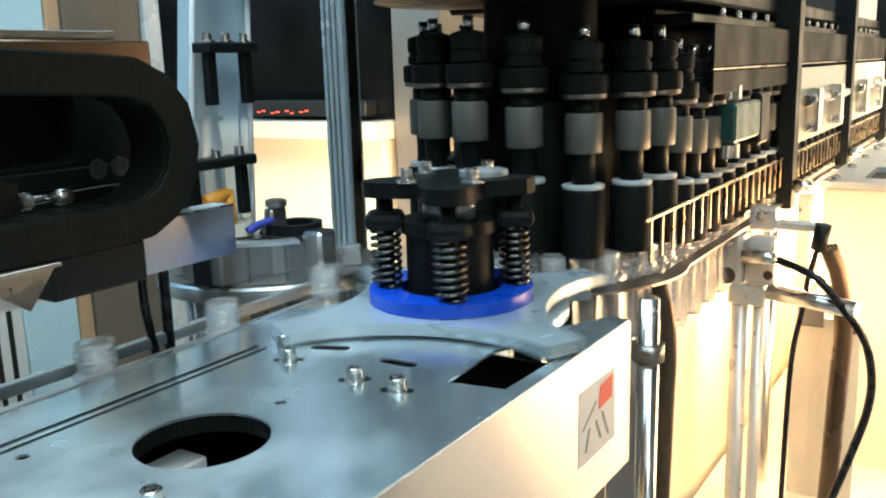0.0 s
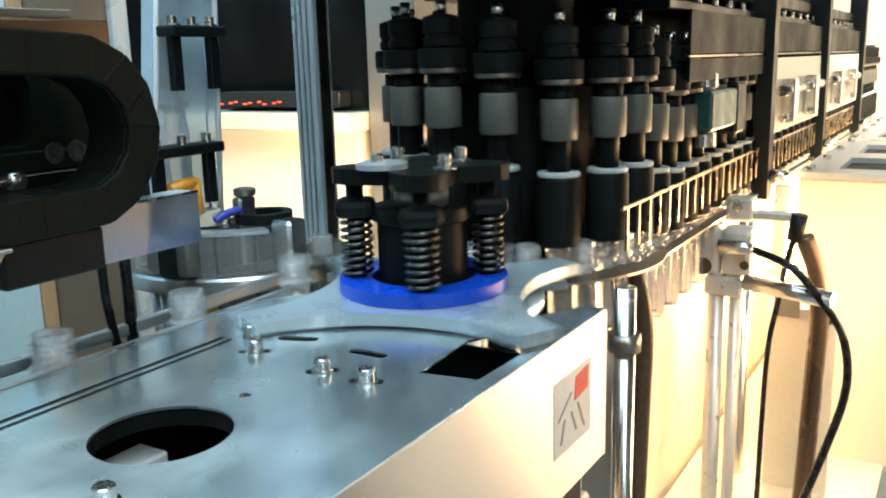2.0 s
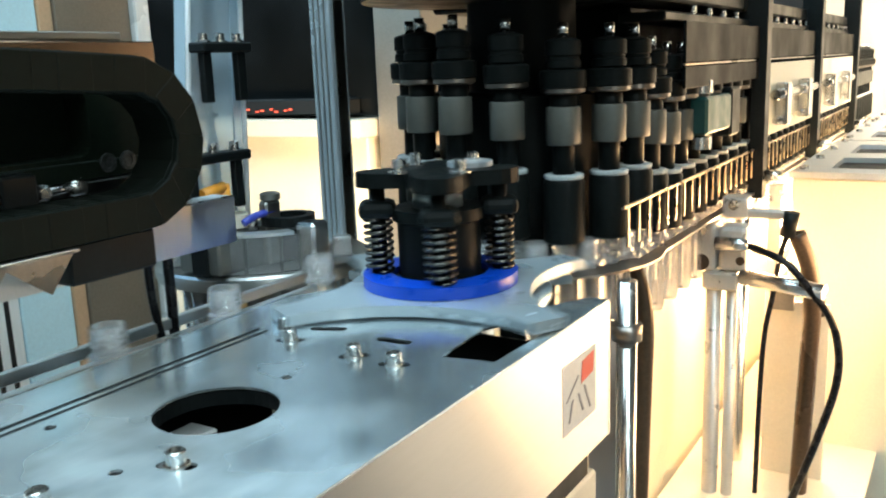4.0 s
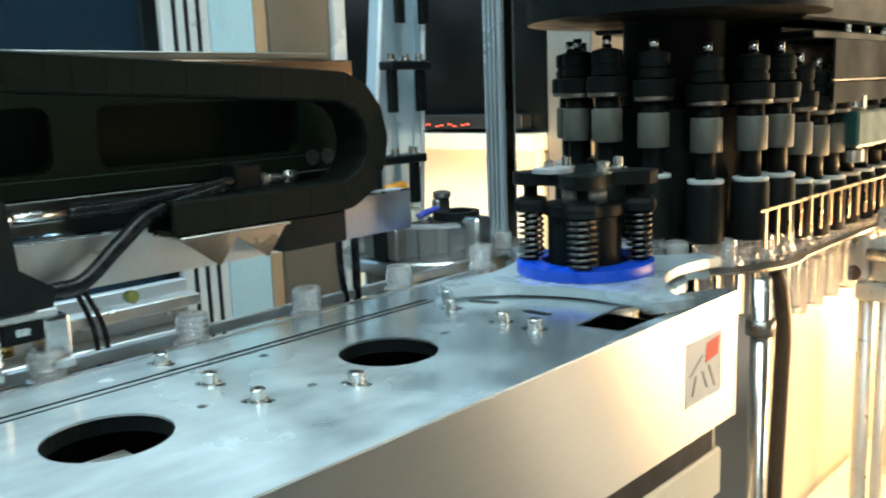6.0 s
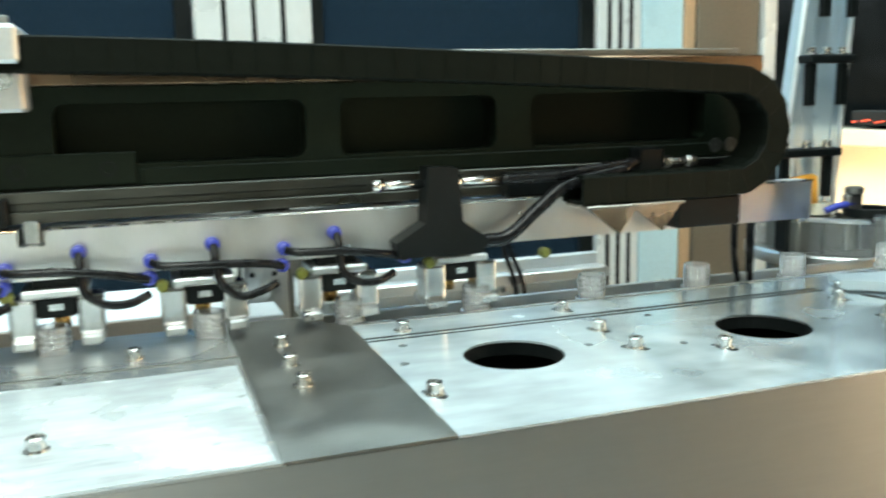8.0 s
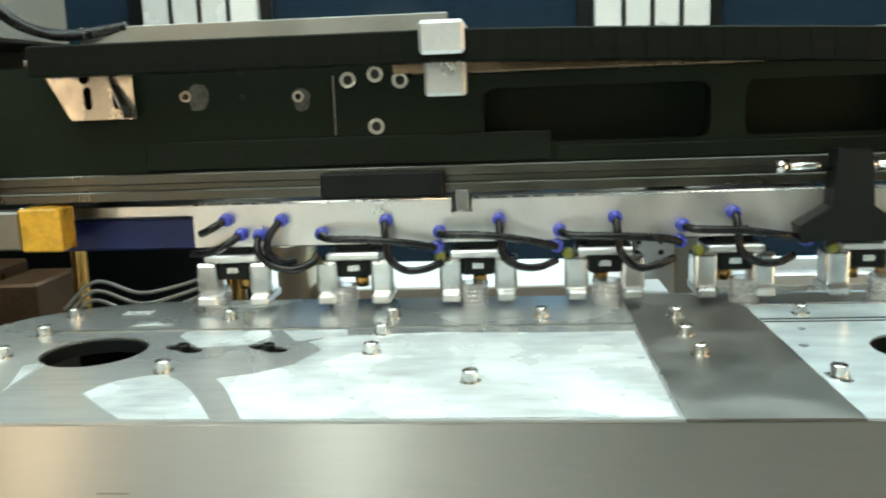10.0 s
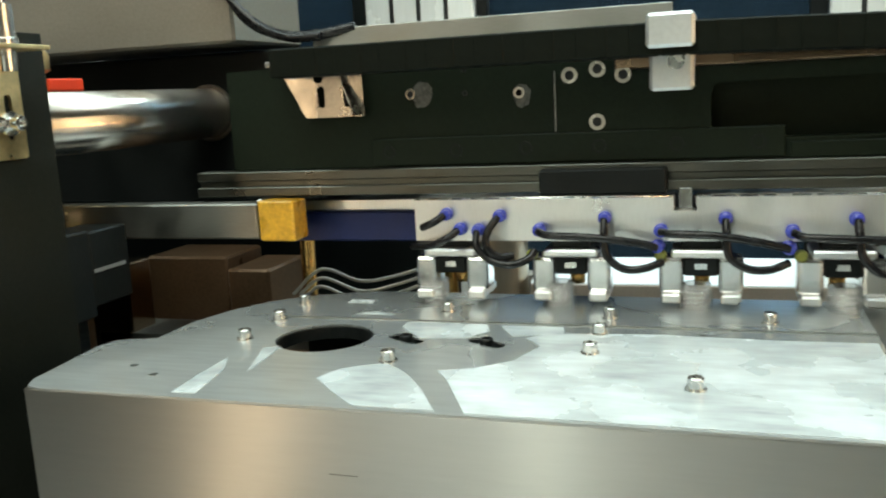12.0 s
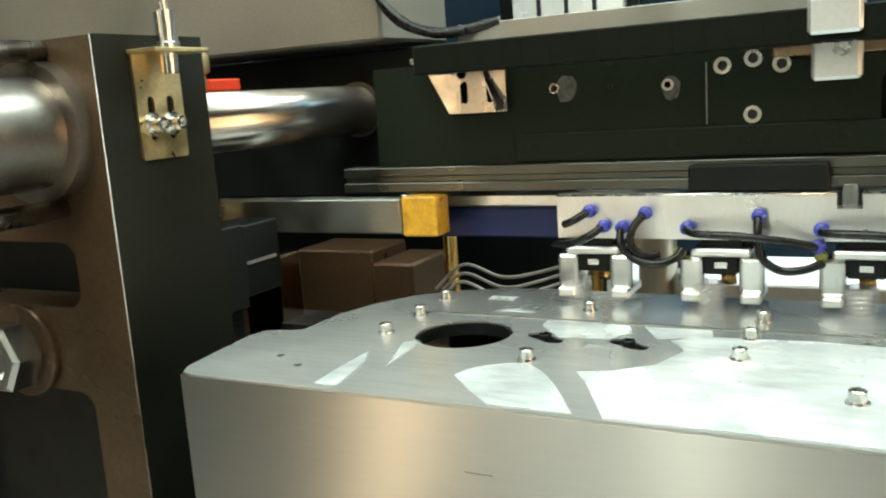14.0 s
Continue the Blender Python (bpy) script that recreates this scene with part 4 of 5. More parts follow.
bd = single("bed_foot", box(B(), -1.05, -0.70, -1.4, -0.5, 0.0, 0.549, 0.004), BLACK, "black foot under the machine bed", "machine foot", (-0.9, -0.9, 0))

mb = thing("mould_block", "dark brown mould blocks with sawn edges", "mould", (-0.75, -0.85, 0.85))
bm = B()
box(bm, -0.80, -0.70, -0.93, -0.80, 0.851, 1.06, 0.003)
part("block", bm, MOULD, mb)
bm = B()
box(bm, -0.80, -0.69, -0.795, -0.73, 0.851, 1.045, 0.003)
part("block", bm, MOULD, mb)
bm = B()
box(bm, -0.83, -0.70, -1.05, -0.94, 0.851, 1.02, 0.003)
part("block", bm, MOULD, mb)
for k in range(3):
    bm = B()
    hose(bm, [(-0.70, -0.70 + 0.01 * k, 1.01), (-0.70, -0.655, 1.045 - 0.012 * k), (-0.70, -0.60, 1.03 - 0.014 * k), (-0.71, -0.555, 1.035 - 0.012 * k), (-0.72, -0.50, 1.05 - 0.01 * k)], 0.0022)
    part("thin_cable", bm, CABLEW, mb)


# ---- clamp side with tie bar ----
def clamp_side():
    cp = thing("clamp_plate", "heavy dark clamp plate with openings, hex nuts and tie bar", "clamp unit", (-0.35, -1.1, 0))
    # plate: front face at x = -0.28, near side at y = -0.83
    o = [(-0.83, 0.0), (-0.83, 1.352), (-1.9, 1.352), (-1.9, 0.0)]
    holes = [round_rect(-1.30, -0.892, 1.078, 1.148, 0.02), round_rect(-1.30, -0.895, 0.50, 0.985, 0.02)]
    bm = B()
    plate(bm, o, holes, -0.28, 0.06, "x")
    part("front_plate", bm, POSTP, cp)
    # thin dark sheet puts shade on the end of the front plate
    bm = B()
    box(bm, -0.4325, -0.2792, -0.8298, -0.8285, 0.0, 1.353, 0.0006)
    part("end_face_shade", bm, SIDEP, cp)
    # bright rod along the corner imitates its edge highlight
    bm = B()
    rod(bm, (-0.2797, -0.8288, 0.0), (-0.2797, -0.8288, 1.3525), 0.0007, 8)
    part("edge_highlight", bm, BUSHM, cp, "thin bright rod drawn as the highlight on the clamp plate's edge")
    bm = B()
    box(bm, -0.432, -0.341, -0.90, -0.83, 0.0, 1.352, 0.002)
    part("side_plate", bm, SIDEP, cp)
    # dark sheet behind the plate's openings stands for the shade in them
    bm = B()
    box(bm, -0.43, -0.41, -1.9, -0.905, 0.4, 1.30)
    part("opening_shade", bm, DARKH, cp)
    # hex nut with washer
    bm = B()
    lathe(bm, [(0.052, -0.28), (0.052, -0.274), (0.05, -0.272)], (0, -0.99, 1.027), "x", 28)
    nut = part("washer", bm, POSTP, cp)
    bm = B()
    lathe(bm, [(0.037, -0.272), (0.040, -0.268), (0.040, -0.240), (0.034, -0.236), (0.024, -0.236), (0.024, -0.25)], (0, -0.99, 1.027), "x", 6, smooth=False)
    part("hex_nut", bm, CHROME, cp)
    # large bush
    bm = B()
    lathe(bm, [(0.072, -0.28), (0.072, -0.262), (0.058, -0.26), (0.058, -0.10), (0.056, -0.098)], (0, -0.912, 1.262), "x", 40)
    part("bush", bm, BUSHM, cp)
    for dz in (-0.079, 0.079):
        bm = B()
        rod(bm, (-0.2795, -0.900, 1.262 + dz), (-0.10, -0.900, 1.262 + dz), 0.011)
        part("tie_rod", bm, BUSHM, cp)
    # tie bar
    bm = B()
    lathe(bm, [(0.037, -0.92), (0.037, -0.433)], (0, -0.885, 1.257), "x", 40)
    part("tie_bar", bm, BARSTEEL, cp, "polished round tie bar")
    # bracket of yellow zinc
    bm = B()
    plate(bm, round_rect(-0.391, -0.326, 1.226, 1.336, 0.004), [slot_pts(-0.372, 1.268, 0.018, 0.0048, 90), slot_pts(-0.345, 1.268, 0.018, 0.0048, 90)], -0.826, 0.0036, "y")
    bk = part("sensor_bracket", bm, BRASS, cp, "yellow zinc plated slotted sensor bracket")
    bm = B()
    box(bm, -0.398, -0.322, -0.828, -0.788, 1.333, 1.3375, 0.0008)
    part("flange", bm, BRASS, bk)
    bm = B()
    lathe(bm, [(0.009, 1.312), (0.009, 1.333), (0.0125, 1.338), (0.0125, 1.343), (0.011, 1.344), (0.011, 1.375), (0.005, 1.377), (0.005, 1.385)], (-0.358, -0.806, 0), seg=20)
    part("proximity_switch", bm, CHROME, bk)
    for x in (-0.372, -0.345):
        bm = B()
        lathe(bm, [(0.0125, 0), (0.0125, 0.002), (0.0105, 0.002), (0.0105, 0.004), (0.0078, 0.004), (0.0078, 0.014), (0.007, 0.015), (0.0045, 0.015), (0.0045, 0.010)], (x, -0.8262, 1.262), "y", 20)
        part("bolt", bm, ZINC, bk)
    # stepped blocks under the tie bar
    bm = B()
    box(bm, -0.475, -0.434, -0.90, -0.835, 1.034, 1.136, 0.002)
    part("stop_block", bm, BLACK, cp)
    bm = B()
    box(bm, -0.545, -0.477, -0.90, -0.838, 1.045, 1.133, 0.002)
    sbk = part("stop_block", bm, BLACK, cp)
    bm = B()
    box(bm, -0.535, -0.48, -0.838, -0.8365, 1.085, 1.089)
    part("slot_mark", bm, ALU, sbk)
    bm = B()
    box(bm, -0.60, -0.55, -0.91, -0.85, 0.95, 1.08, 0.003)
    part("warm_tinted_wedge", bm, WARMREFL, cp)
    return cp


CLAMP = clamp_side()

pl = thing("platen", "dark mould platen behind the tie bar", "platen", (-0.9, -1.1, 0))
bm = B()
box(bm, -0.93, -0.832, -2.0, -0.66, 1.12, 1.345, 0.004)
part("plate", bm, BLACK, pl)
bm = B()
plate(bm, ring_pts(-0.885, 1.257, 0.0425, 36), [ring_pts(-0.885, 1.257, 0.0378, 36)], -0.8285, 0.003, "x")
part("bore_ring", bm, BUSHM, pl, "worn scraper ring round the tie bar")
bm = B()
box(bm, -1.20, -1.11, -2.0, -0.66, 0.0, 1.345, 0.004)
part("rear_plate", bm, BLACK, pl)
bg = thing("top_crosshead", "grey beige steel crosshead over the clamp", "crosshead", (-0.85, -1.3, 1.35))
bm = B()
box(bm, -0.95, -0.745, -2.2, -0.782, 1.352, 1.62, 0.004)
part("beam", bm, BEIGE, bg)
bm = B()
hose(bm, [(-0.74, -0.80, 1.45), (-0.735, -0.76, 1.385), (-0.73, -0.71, 1.358), (-0.73, -0.66, 1.352), (-0.74, -0.60, 1.36)], 0.007)
part("hose", bm, RUBBER, bg)
bm = B()
hose(bm, [(-0.73, -0.82, 1.46), (-0.725, -0.745, 1.38), (-0.72, -0.69, 1.352), (-0.72, -0.64, 1.35)], 0.006)
part("hose", bm, RUBBER, bg)
rc = thing("hose_clip", "copper pipe with red clip and brass collar behind the clamp", "pipe clip", (-0.535, -0.947, 0))
bm = B()
rod(bm, (-0.535, -0.947, 0.0), (-0.535, -0.947, 1.345), 0.021, 24)
part("pipe", bm, COPPER, rc)
bm = B()
lathe(bm, [(0.021, 1.318), (0.027, 1.321), (0.027, 1.340), (0.023, 1.346)], (-0.535, -0.947, 0), seg=24)
part("collar", bm, BRASS, rc, "brass collar")
bm = B()
lathe(bm, [(0.026, 1.136), (0.026, 1.146), (0.022, 1.148)], (-0.535, -0.947, 0), seg=24)
part("gland_ring", bm, ZINC, rc)
bm = B()
box(bm, -0.62, -0.557, -0.955, -0.935, 1.296, 1.312, 0.002)
part("clip", bm, RED, rc, "red plastic clip")


# ---- the moving carriage ----
def carriage():
    c = thing("transfer_carriage", "aluminium transfer bar with grippers, blue fittings and black hoses", "transfer carriage", (-0.57, 0.1, 1.11))
    XF = -0.552
    bm = B()
    plate(bm, [(-0.465, 1.111), (0.685, 1.111), (0.685, 1.157), (-0.168, 1.157), (-0.168, 1.142), (-0.19, 1.142), (-0.19, 1.157), (-0.465, 1.157)], [], XF, 0.028, "x")
    part("main_bar", bm, ALU, c)
    # rods added on the upper edge to give the bar its highlight line
    for y0, y1 in ((-0.4645, -0.1905), (-0.1675, 0.6845)):
        bm = B()
        rod(bm, (XF + 0.0002, y0, 1.1568), (XF + 0.0002, y1, 1.1568), 0.0013, 8)
        part("bar_highlight", bm, ZINC, c, "thin bright rod that draws a highlight along the bar's edge")
    # slider blocks on the guide
    for y in (-0.262, 0.35):
        bm = B()
        box(bm, -0.576, -0.556, y - 0.065, y + 0.065, 1.1585, 1.185, 0.002)
        part("slider", bm, BLACK, c)
    bm = B()
    box(bm, XF - 0.026, XF - 0.010, -0.186, -0.172, 1.1425, 1.164, 0.001)
    part("stop_pin", bm, CHROME, c)
    # fittings and hoses
    low = [(-0.326 + 0.1235 * k, 1.124 - 0.001 * (k % 3)) for k in range(5)]
    tap = [(y - 0.003, z - 0.016) for y, z in low[1:]]
    high = [(-0.258 + 0.1175 * k, 1.136 - 0.0012 * (k % 3)) for k in range(4)]
    spots = [(-0.427, 1.141), (-0.412, 1.125), (-0.392, 1.124), (-0.368, 1.139)] + low + tap + high
    bm = B()
    lathe(bm, [(0.005, 0.0), (0.0070, 0.002), (0.0070, 0.008), (0.0056, 0.009), (0.0058, 0.015), (0.004, 0.016)], (XF, *spots[0]), "x", 14)
    f0 = part("fitting", bm, FITBLUE, c)
    for y, z in spots[1:]:
        o = new("fitting", f0.data)
        o.parent = c
        o.location = (0, y - spots[0][0], z - spots[0][1])
    for k in range(4):
        y0, z0 = low[k]
        y1, z1 = tap[k]
        lift = 0.002 * math.sin(2.3 * k)
        bm = B()
        hose(bm, [(XF + 0.015, y0, z0), (XF + 0.024, y0 + 0.012, 1.121 + lift), (XF + 0.028, y0 + 0.05, 1.120 + lift), (XF + 0.026, y0 + 0.085, 1.116), (XF + 0.018, y1 - 0.012, z1 + 0.004), (XF + 0.014, y1, z1)], 0.0042)
        part("hose", bm, RUBBER, c)
        y0, z0 = high[k]
        bm = B()
        hose(bm, [(XF + 0.014, y0, z0), (XF + 0.022, y0 + 0.001, z0 - 0.014), (XF + 0.024, y0 + 0.004, 1.100), (XF + 0.024, y0 + 0.020, 1.087 + lift), (XF + 0.022, y0 + 0.040, 1.087), (XF + 0.012, y0 + 0.058, 1.092)], 0.0042)
        part("hose", bm, RUBBER, c)
    for pts in ([(XF + 0.014, -0.427, 1.141), (XF + 0.022, -0.438, 1.134), (XF + 0.016, -0.452, 1.128)],
                [(XF + 0.014, -0.412, 1.125), (XF + 0.022, -0.425, 1.116), (XF + 0.018, -0.445, 1.108), (XF + 0.0, -0.47, 1.104)],
                [(XF + 0.014, -0.392, 1.124), (XF + 0.022, -0.390, 1.108), (XF + 0.024, -0.375, 1.094), (XF + 0.024, -0.352, 1.090), (XF + 0.018, -0.335, 1.096), (XF + 0.012, -0.330, 1.104)],
                [(XF + 0.014, -0.368, 1.139), (XF + 0.022, -0.378, 1.124), (XF + 0.024, -0.379, 1.108), (XF + 0.022, -0.366, 1.098), (XF + 0.016, -0.352, 1.098)]):
        bm = B()
        hose(bm, pts, 0.0042)
        part("hose", bm, RUBBER, c)
    # grippers
    for k in range(6):
        y = -0.427 + 0.1315 * k
        bm = B()
        box(bm, -0.60, -0.548, y - 0.029, y + 0.029, 1.094, 1.102, 0.002)
        g = part("gripper", bm, ALU, c)
        bm = B()
        box(bm, -0.592, -0.553, y - 0.017, y + 0.017, 1.075, 1.0938, 0.002)
        gb = part("gripper_body", bm, BLACK, g)
        bm = B()
        box(bm, XF - 0.002, XF + 0.0, y - 0.006, y + 0.006, 1.082, 1.088)
        part("window", bm, ZINC, gb)
        bm = B()
        box(bm, -0.592, -0.56, y - 0.020, y + 0.020, 1.1018, 1.1113, 0.001)
        part("neck", bm, BLACK, g)
        for s in (-1, 1):
            yj = y + s * 0.029
            bm = B()
            box(bm, -0.585, -0.553, yj - 0.012, yj + 0.012, 1.056, 1.0935, 0.004, 2)
            jw = part("jaw", bm, CHROME, g)
            bm = B()
            box(bm, -0.60, -0.545, yj - 0.010, yj + 0.010, 1.0475, 1.0575, 0.002)
            part("finger", bm, ALU, jw)
        bm = B()
        lathe(bm, [(0.005, 0), (0.006, 0.004), (0.006, 0.010), (0.004, 0.012)], (-0.552, y + 0.093, 1.098), "x", 12)
        part("air_tap", bm, OLIVE, g)
        bm = B()
        lathe(bm, [(0.008, 1.056), (0.008, 1.072)], (-0.60, y, 0), seg=14)
        part("pin", bm, COPPER, g)
    # black gantry block with hoses leading to the chain
    bm = B()
    plate(bm, [(0.155, 1.108), (0.245, 1.108), (0.25, 1.122), (0.222, 1.142), (0.218, 1.196), (0.186, 1.198), (0.183, 1.142), (0.152, 1.124)], [], XF + 0.030, 0.028, "x")
    gb = part("gantry_block", bm, BLACK, c)
    for y0, y1 in ((0.135, 0.19), (0.218, 0.27)):
        bm = B()
        rod(bm, (XF + 0.016, y0, 1.181), (XF + 0.016, y1, 1.181), 0.0045)
        lathe(bm, [(0.007, 0), (0.007, 0.012)], (XF + 0.016, y0 - 0.004, 1.181), "y", 12)
        part("air_fitting", bm, CHROME, gb)
    bm = B()
    hose(bm, [(XF + 0.018, 0.25, 1.118), (XF + 0.022, 0.275, 1.122), (XF + 0.024, 0.31, 1.15), (XF + 0.022, 0.345, 1.172), (XF + 0.02, 0.42, 1.186)], 0.0075)
    part("hose", bm, RUBBER, c)
    bm = B()
    hose(bm, [(XF + 0.016, 0.27, 1.181), (XF + 0.02, 0.33, 1.182), (XF + 0.02, 0.43, 1.192)], 0.0055)
    part("hose", bm, RUBBER, c)
    # gusseted bracket that carries the chain's end, and the block beside it
    bm = B()
    box(bm, XF + 0.001, XF + 0.052, 0.352, 0.470, 1.1475, 1.1505, 0.0008)
    mt = part("chain_mount", bm, BRKT, c, "bent steel mount under the chain's end")
    for y in (0.395, 0.448):
        bm = B()
        plate(bm, [(y - 0.040, 1.147), (y + 0.020, 1.147), (y - 0.002, 1.119)], [], XF + 0.046, 0.003, "x")
        part("gusset", bm, BRKT, mt)
    for y in (0.372, 0.412, 0.452):
        bm = B()
        lathe(bm, [(0.0065, 1.1475), (0.0065, 1.142), (0.005, 1.141)], (XF + 0.030, y, 0), seg=12)
        part("screw", bm, ZINC, mt)
    bm = B()
    box(bm, XF + 0.0005, XF + 0.034, 0.472, 0.556, 1.117, 1.150, 0.002)
    part("end_block", bm, BLACK, c, "black block beside the chain mount")
    bm = B()
    box(bm, XF - 0.022, XF + 0.004, 0.443, 0.474, 1.1595, 1.205, 0.002)
    stp = part("stop_box", bm, BLACK, c)
    bm = B()
    rod(bm, (XF - 0.006, 0.474, 1.188), (XF - 0.006, 0.520, 1.188), 0.0035)
    lathe(bm, [(0.007, 0.478), (0.007, 0.487)], (XF - 0.006, 0, 1.188), "y", 6, smooth=False)
    lathe(bm, [(0.006, 0.508), (0.007, 0.512), (0.007, 0.520)], (XF - 0.006, 0, 1.188), "y", 12)
    part("adjusting_screw", bm, ZINC, stp)
    return c


CARRIAGE = carriage()
GRIPPERS = [o for o in CARRIAGE.children if o.name.split(".")[0] == "gripper"]


def pusher_bar():
    p = thing("pusher_bar", "scuffed steel bar with a translucent amber end block", "pusher bar", (-0.57, -0.8, 1.11))
    bm = B()
    box(bm, -0.582, -0.552, -1.02, -0.660, 1.112, 1.154, 0.002)
    part("bar", bm, SCUFFED, p)
    bm = B()
    box(bm, -0.584, -0.550, -0.658, -0.612, 1.110, 1.157, 0.002)
    part("end_block", bm, YELLOW, p, "translucent amber end block")
    return p


PUSHER = pusher_bar()


# ---- drag chain ----
CH_PITCH, CH_START, CH_LINKS = 0.0250, -0.60, 60


def drag_chain():
    d = thing("drag_chain", "black nylon cable drag chain looped along the beam", "cable chain", (-0.53, CH_START, 1.31))
    o = origin(d)
    bm = B()
    L, H, W = CH_PITCH, 0.0148, 0.022
    for sx in (-1, 1):
        x0, x1 = sx * W - 0.003, sx * W + 0.003
        box(bm, x0, x1, -L * 0.62, L * 0.62, -H, H, 0.0012)
    box(bm, -W + 0.002, W - 0.002, -L * 0.46, L * 0.46, H - 0.003, H + 0.0006, 0.0005)
    box(bm, -W + 0.002, W - 0.002, -L * 0.46, L * 0.46, -H - 0.0006, -H + 0.003, 0.0005)
    for v in bm.verts:
        v.co += o
    first = part("link", bm, PLASTIC, d)
    links = [first]
    for k in range(CH_LINKS - 1):
        ob = new("link", first.data)
        ob.parent = d
        links.append(ob)
    return d, links


CHAIN, LINKS = drag_chain()


# ---- transfer wheel ----
def star_wheel():
    c = (-0.397, 0.819)
    w = thing("star_wheel", "rotating star wheel with blue disc, springs and frosted arms", "transfer wheel", (c[0], c[1], 1.0))
    bm = B()
    lathe(bm, [(0.03, 1.0), (0.03, 1.026), (0.02, 1.03), (0.02, 1.05)], (c[0], c[1], 0), seg=24)
    part("shaft", bm, HEADBLK, w)
    bm = B()
    ro, ri = ring_pts(c[0], c[1], 0.081, 48), ring_pts(c[0], c[1], 0.050, 48)
    plate(bm, ro, [ri], 1.0665, 0.0125)
    part("blue_disc", bm, BLUE, w)
    bm = B()
    lathe(bm, [(0.051, 1.046), (0.051, 1.060), (0.043, 1.062), (0.043, 1.120), (0.048, 1.122), (0.048, 1.134)], (c[0], c[1], 0), seg=30)
    part("hub", bm, HEADBLK, w)
    bm = B()
    lathe(bm, [(0.026, 1.134), (0.026, 1.153)], (c[0], c[1], 0), seg=24)
    part("collar", bm, ANOD, w)
    bm = B()
    plate(bm, [(c[0] + (0.064 + 0.020 * math.cos(4 * q)) * math.cos(q), c[1] + (0.064 + 0.020 * math.cos(4 * q)) * math.sin(q)) for q in [2 * math.pi * k / 56 for k in range(56)]], [], 1.172, 0.015)
    top = part("top_plate", bm, HEADBLK, w)
    for k in range(4):
        a = radians(90 * k + 30)
        x, y = c[0] + 0.045 * math.cos(a), c[1] + 0.045 * math.sin(a)
        bm = B()
        lathe(bm, [(0.011, 1.172), (0.011, 1.174), (0.006, 1.174), (0.006, 1.185), (0.004, 1.186)], (x, y, 0), seg=14)
        part("bolt", bm, ZINC, top)
    bm = B()
    lathe(bm, [(0.024, 1.172), (0.024, 1.177), (0.020, 1.178)], (c[0] - 0.02, c[1] + 0.035, 0), seg=20)
    part("cap", bm, ANOD, top)
    for k in range(4):
        a = radians(90 * k)
        x, y = c[0] + 0.063 * math.cos(a), c[1] + 0.063 * math.sin(a)
        bm = B()
        pts = [(x + 0.0140 * math.cos(t * 2 * math.pi / 12), y + 0.0140 * math.sin(t * 2 * math.pi / 12), 1.068 + 0.0560 * t / 96) for t in range(97)]
        hose(bm, pts, 0.0019, 6, 1)
        part("spring", bm, SPRINGM, w)
        bm = B()
        rod(bm, (x, y, 1.06), (x, y, 1.1565), 0.0085)
        sp = part("spring_pin", bm, HEADBLK, w)
        bm = B()
        box(bm, x - 0.019, x + 0.019, y - 0.019, y + 0.019, 1.124, 1.142, 0.007, 2)
        part("cam_block", bm, HEADBLK, sp)
    # four-pointed star with hollow sides and blunt gripping tips
    tip, waist = 0.182, 0.096
    far = (tip * tip - waist * waist) / (2 * (tip * math.cos(radians(39)) - waist))
    rho = far - waist
    half = math.degrees(math.asin(tip * math.sin(radians(39)) / rho))
    outline = []
    for k in range(4):
        q = radians(90 * k + 31 + 45)
        outline += ring_pts(c[0] + far * math.cos(q), c[1] + far * math.sin(q), rho, 13, math.degrees(q) + 180 + half, math.degrees(q) + 180 - half)
    bm = B()
    plate(bm, outline, [], 1.0535, 0.0110)
    part("star_plate", bm, STARM, w, "pale four-pointed star plate with hollow sides")
    return w


WHEEL = star_wheel()
wp = thing("wheel_plate", "round stainless plate under the transfer wheel", "plate", (-0.415, 0.855, 0.9))
bm = B()
lathe(bm, [(0.06, 0.0), (0.06, 1.0), (0.112, 1.024), (0.118, 1.026), (0.118, 1.034), (0.117, 1.0355)], (-0.415, 0.855, 0), seg=56)
part("plate", bm, COATED, wp)
bm = B()
plate(bm, ring_pts(-0.415, 0.855, 0.150, 30, 45, 172) + ring_pts(-0.415, 0.855, 0.1175, 30, 172, 45), [], 1.0365, 0.010)
part("outer_segment", bm, COATED, wp)
pt = thing("guide_plate", "brown lit sheet plate under the oven's first heads", "plate", (-0.3, 1.02, 1.0))
bm = B()
plate(bm, ring_pts(-0.441, 1.11, 0.186, 16, -62, 5) + [(-0.262, 1.16), (-0.268, 3.68), (-0.278, 3.68), (-0.278, 1.10)] + ring_pts(-0.441, 1.11, 0.150, 10, -5, -62), [], 1.030, 0.003)
part("sheet", bm, BUSHM, pt)
for y in (1.0, 1.58, 2.2, 3.0):
    bm = B()
    rod(bm, (-0.258, y, 0.0), (-0.258, y, 1.026), 0.012)
    lg = part("leg", bm, CHROME, pt)
    bm = B()
    lathe(bm, [(0.018, 0.955), (0.018, 0.975)], (-0.258, y, 0), seg=14)
    part("collar", bm, BUSHM, lg)


# ---- oven heads ----
OV_C, OV_R = (-0.441, 1.11), 0.145


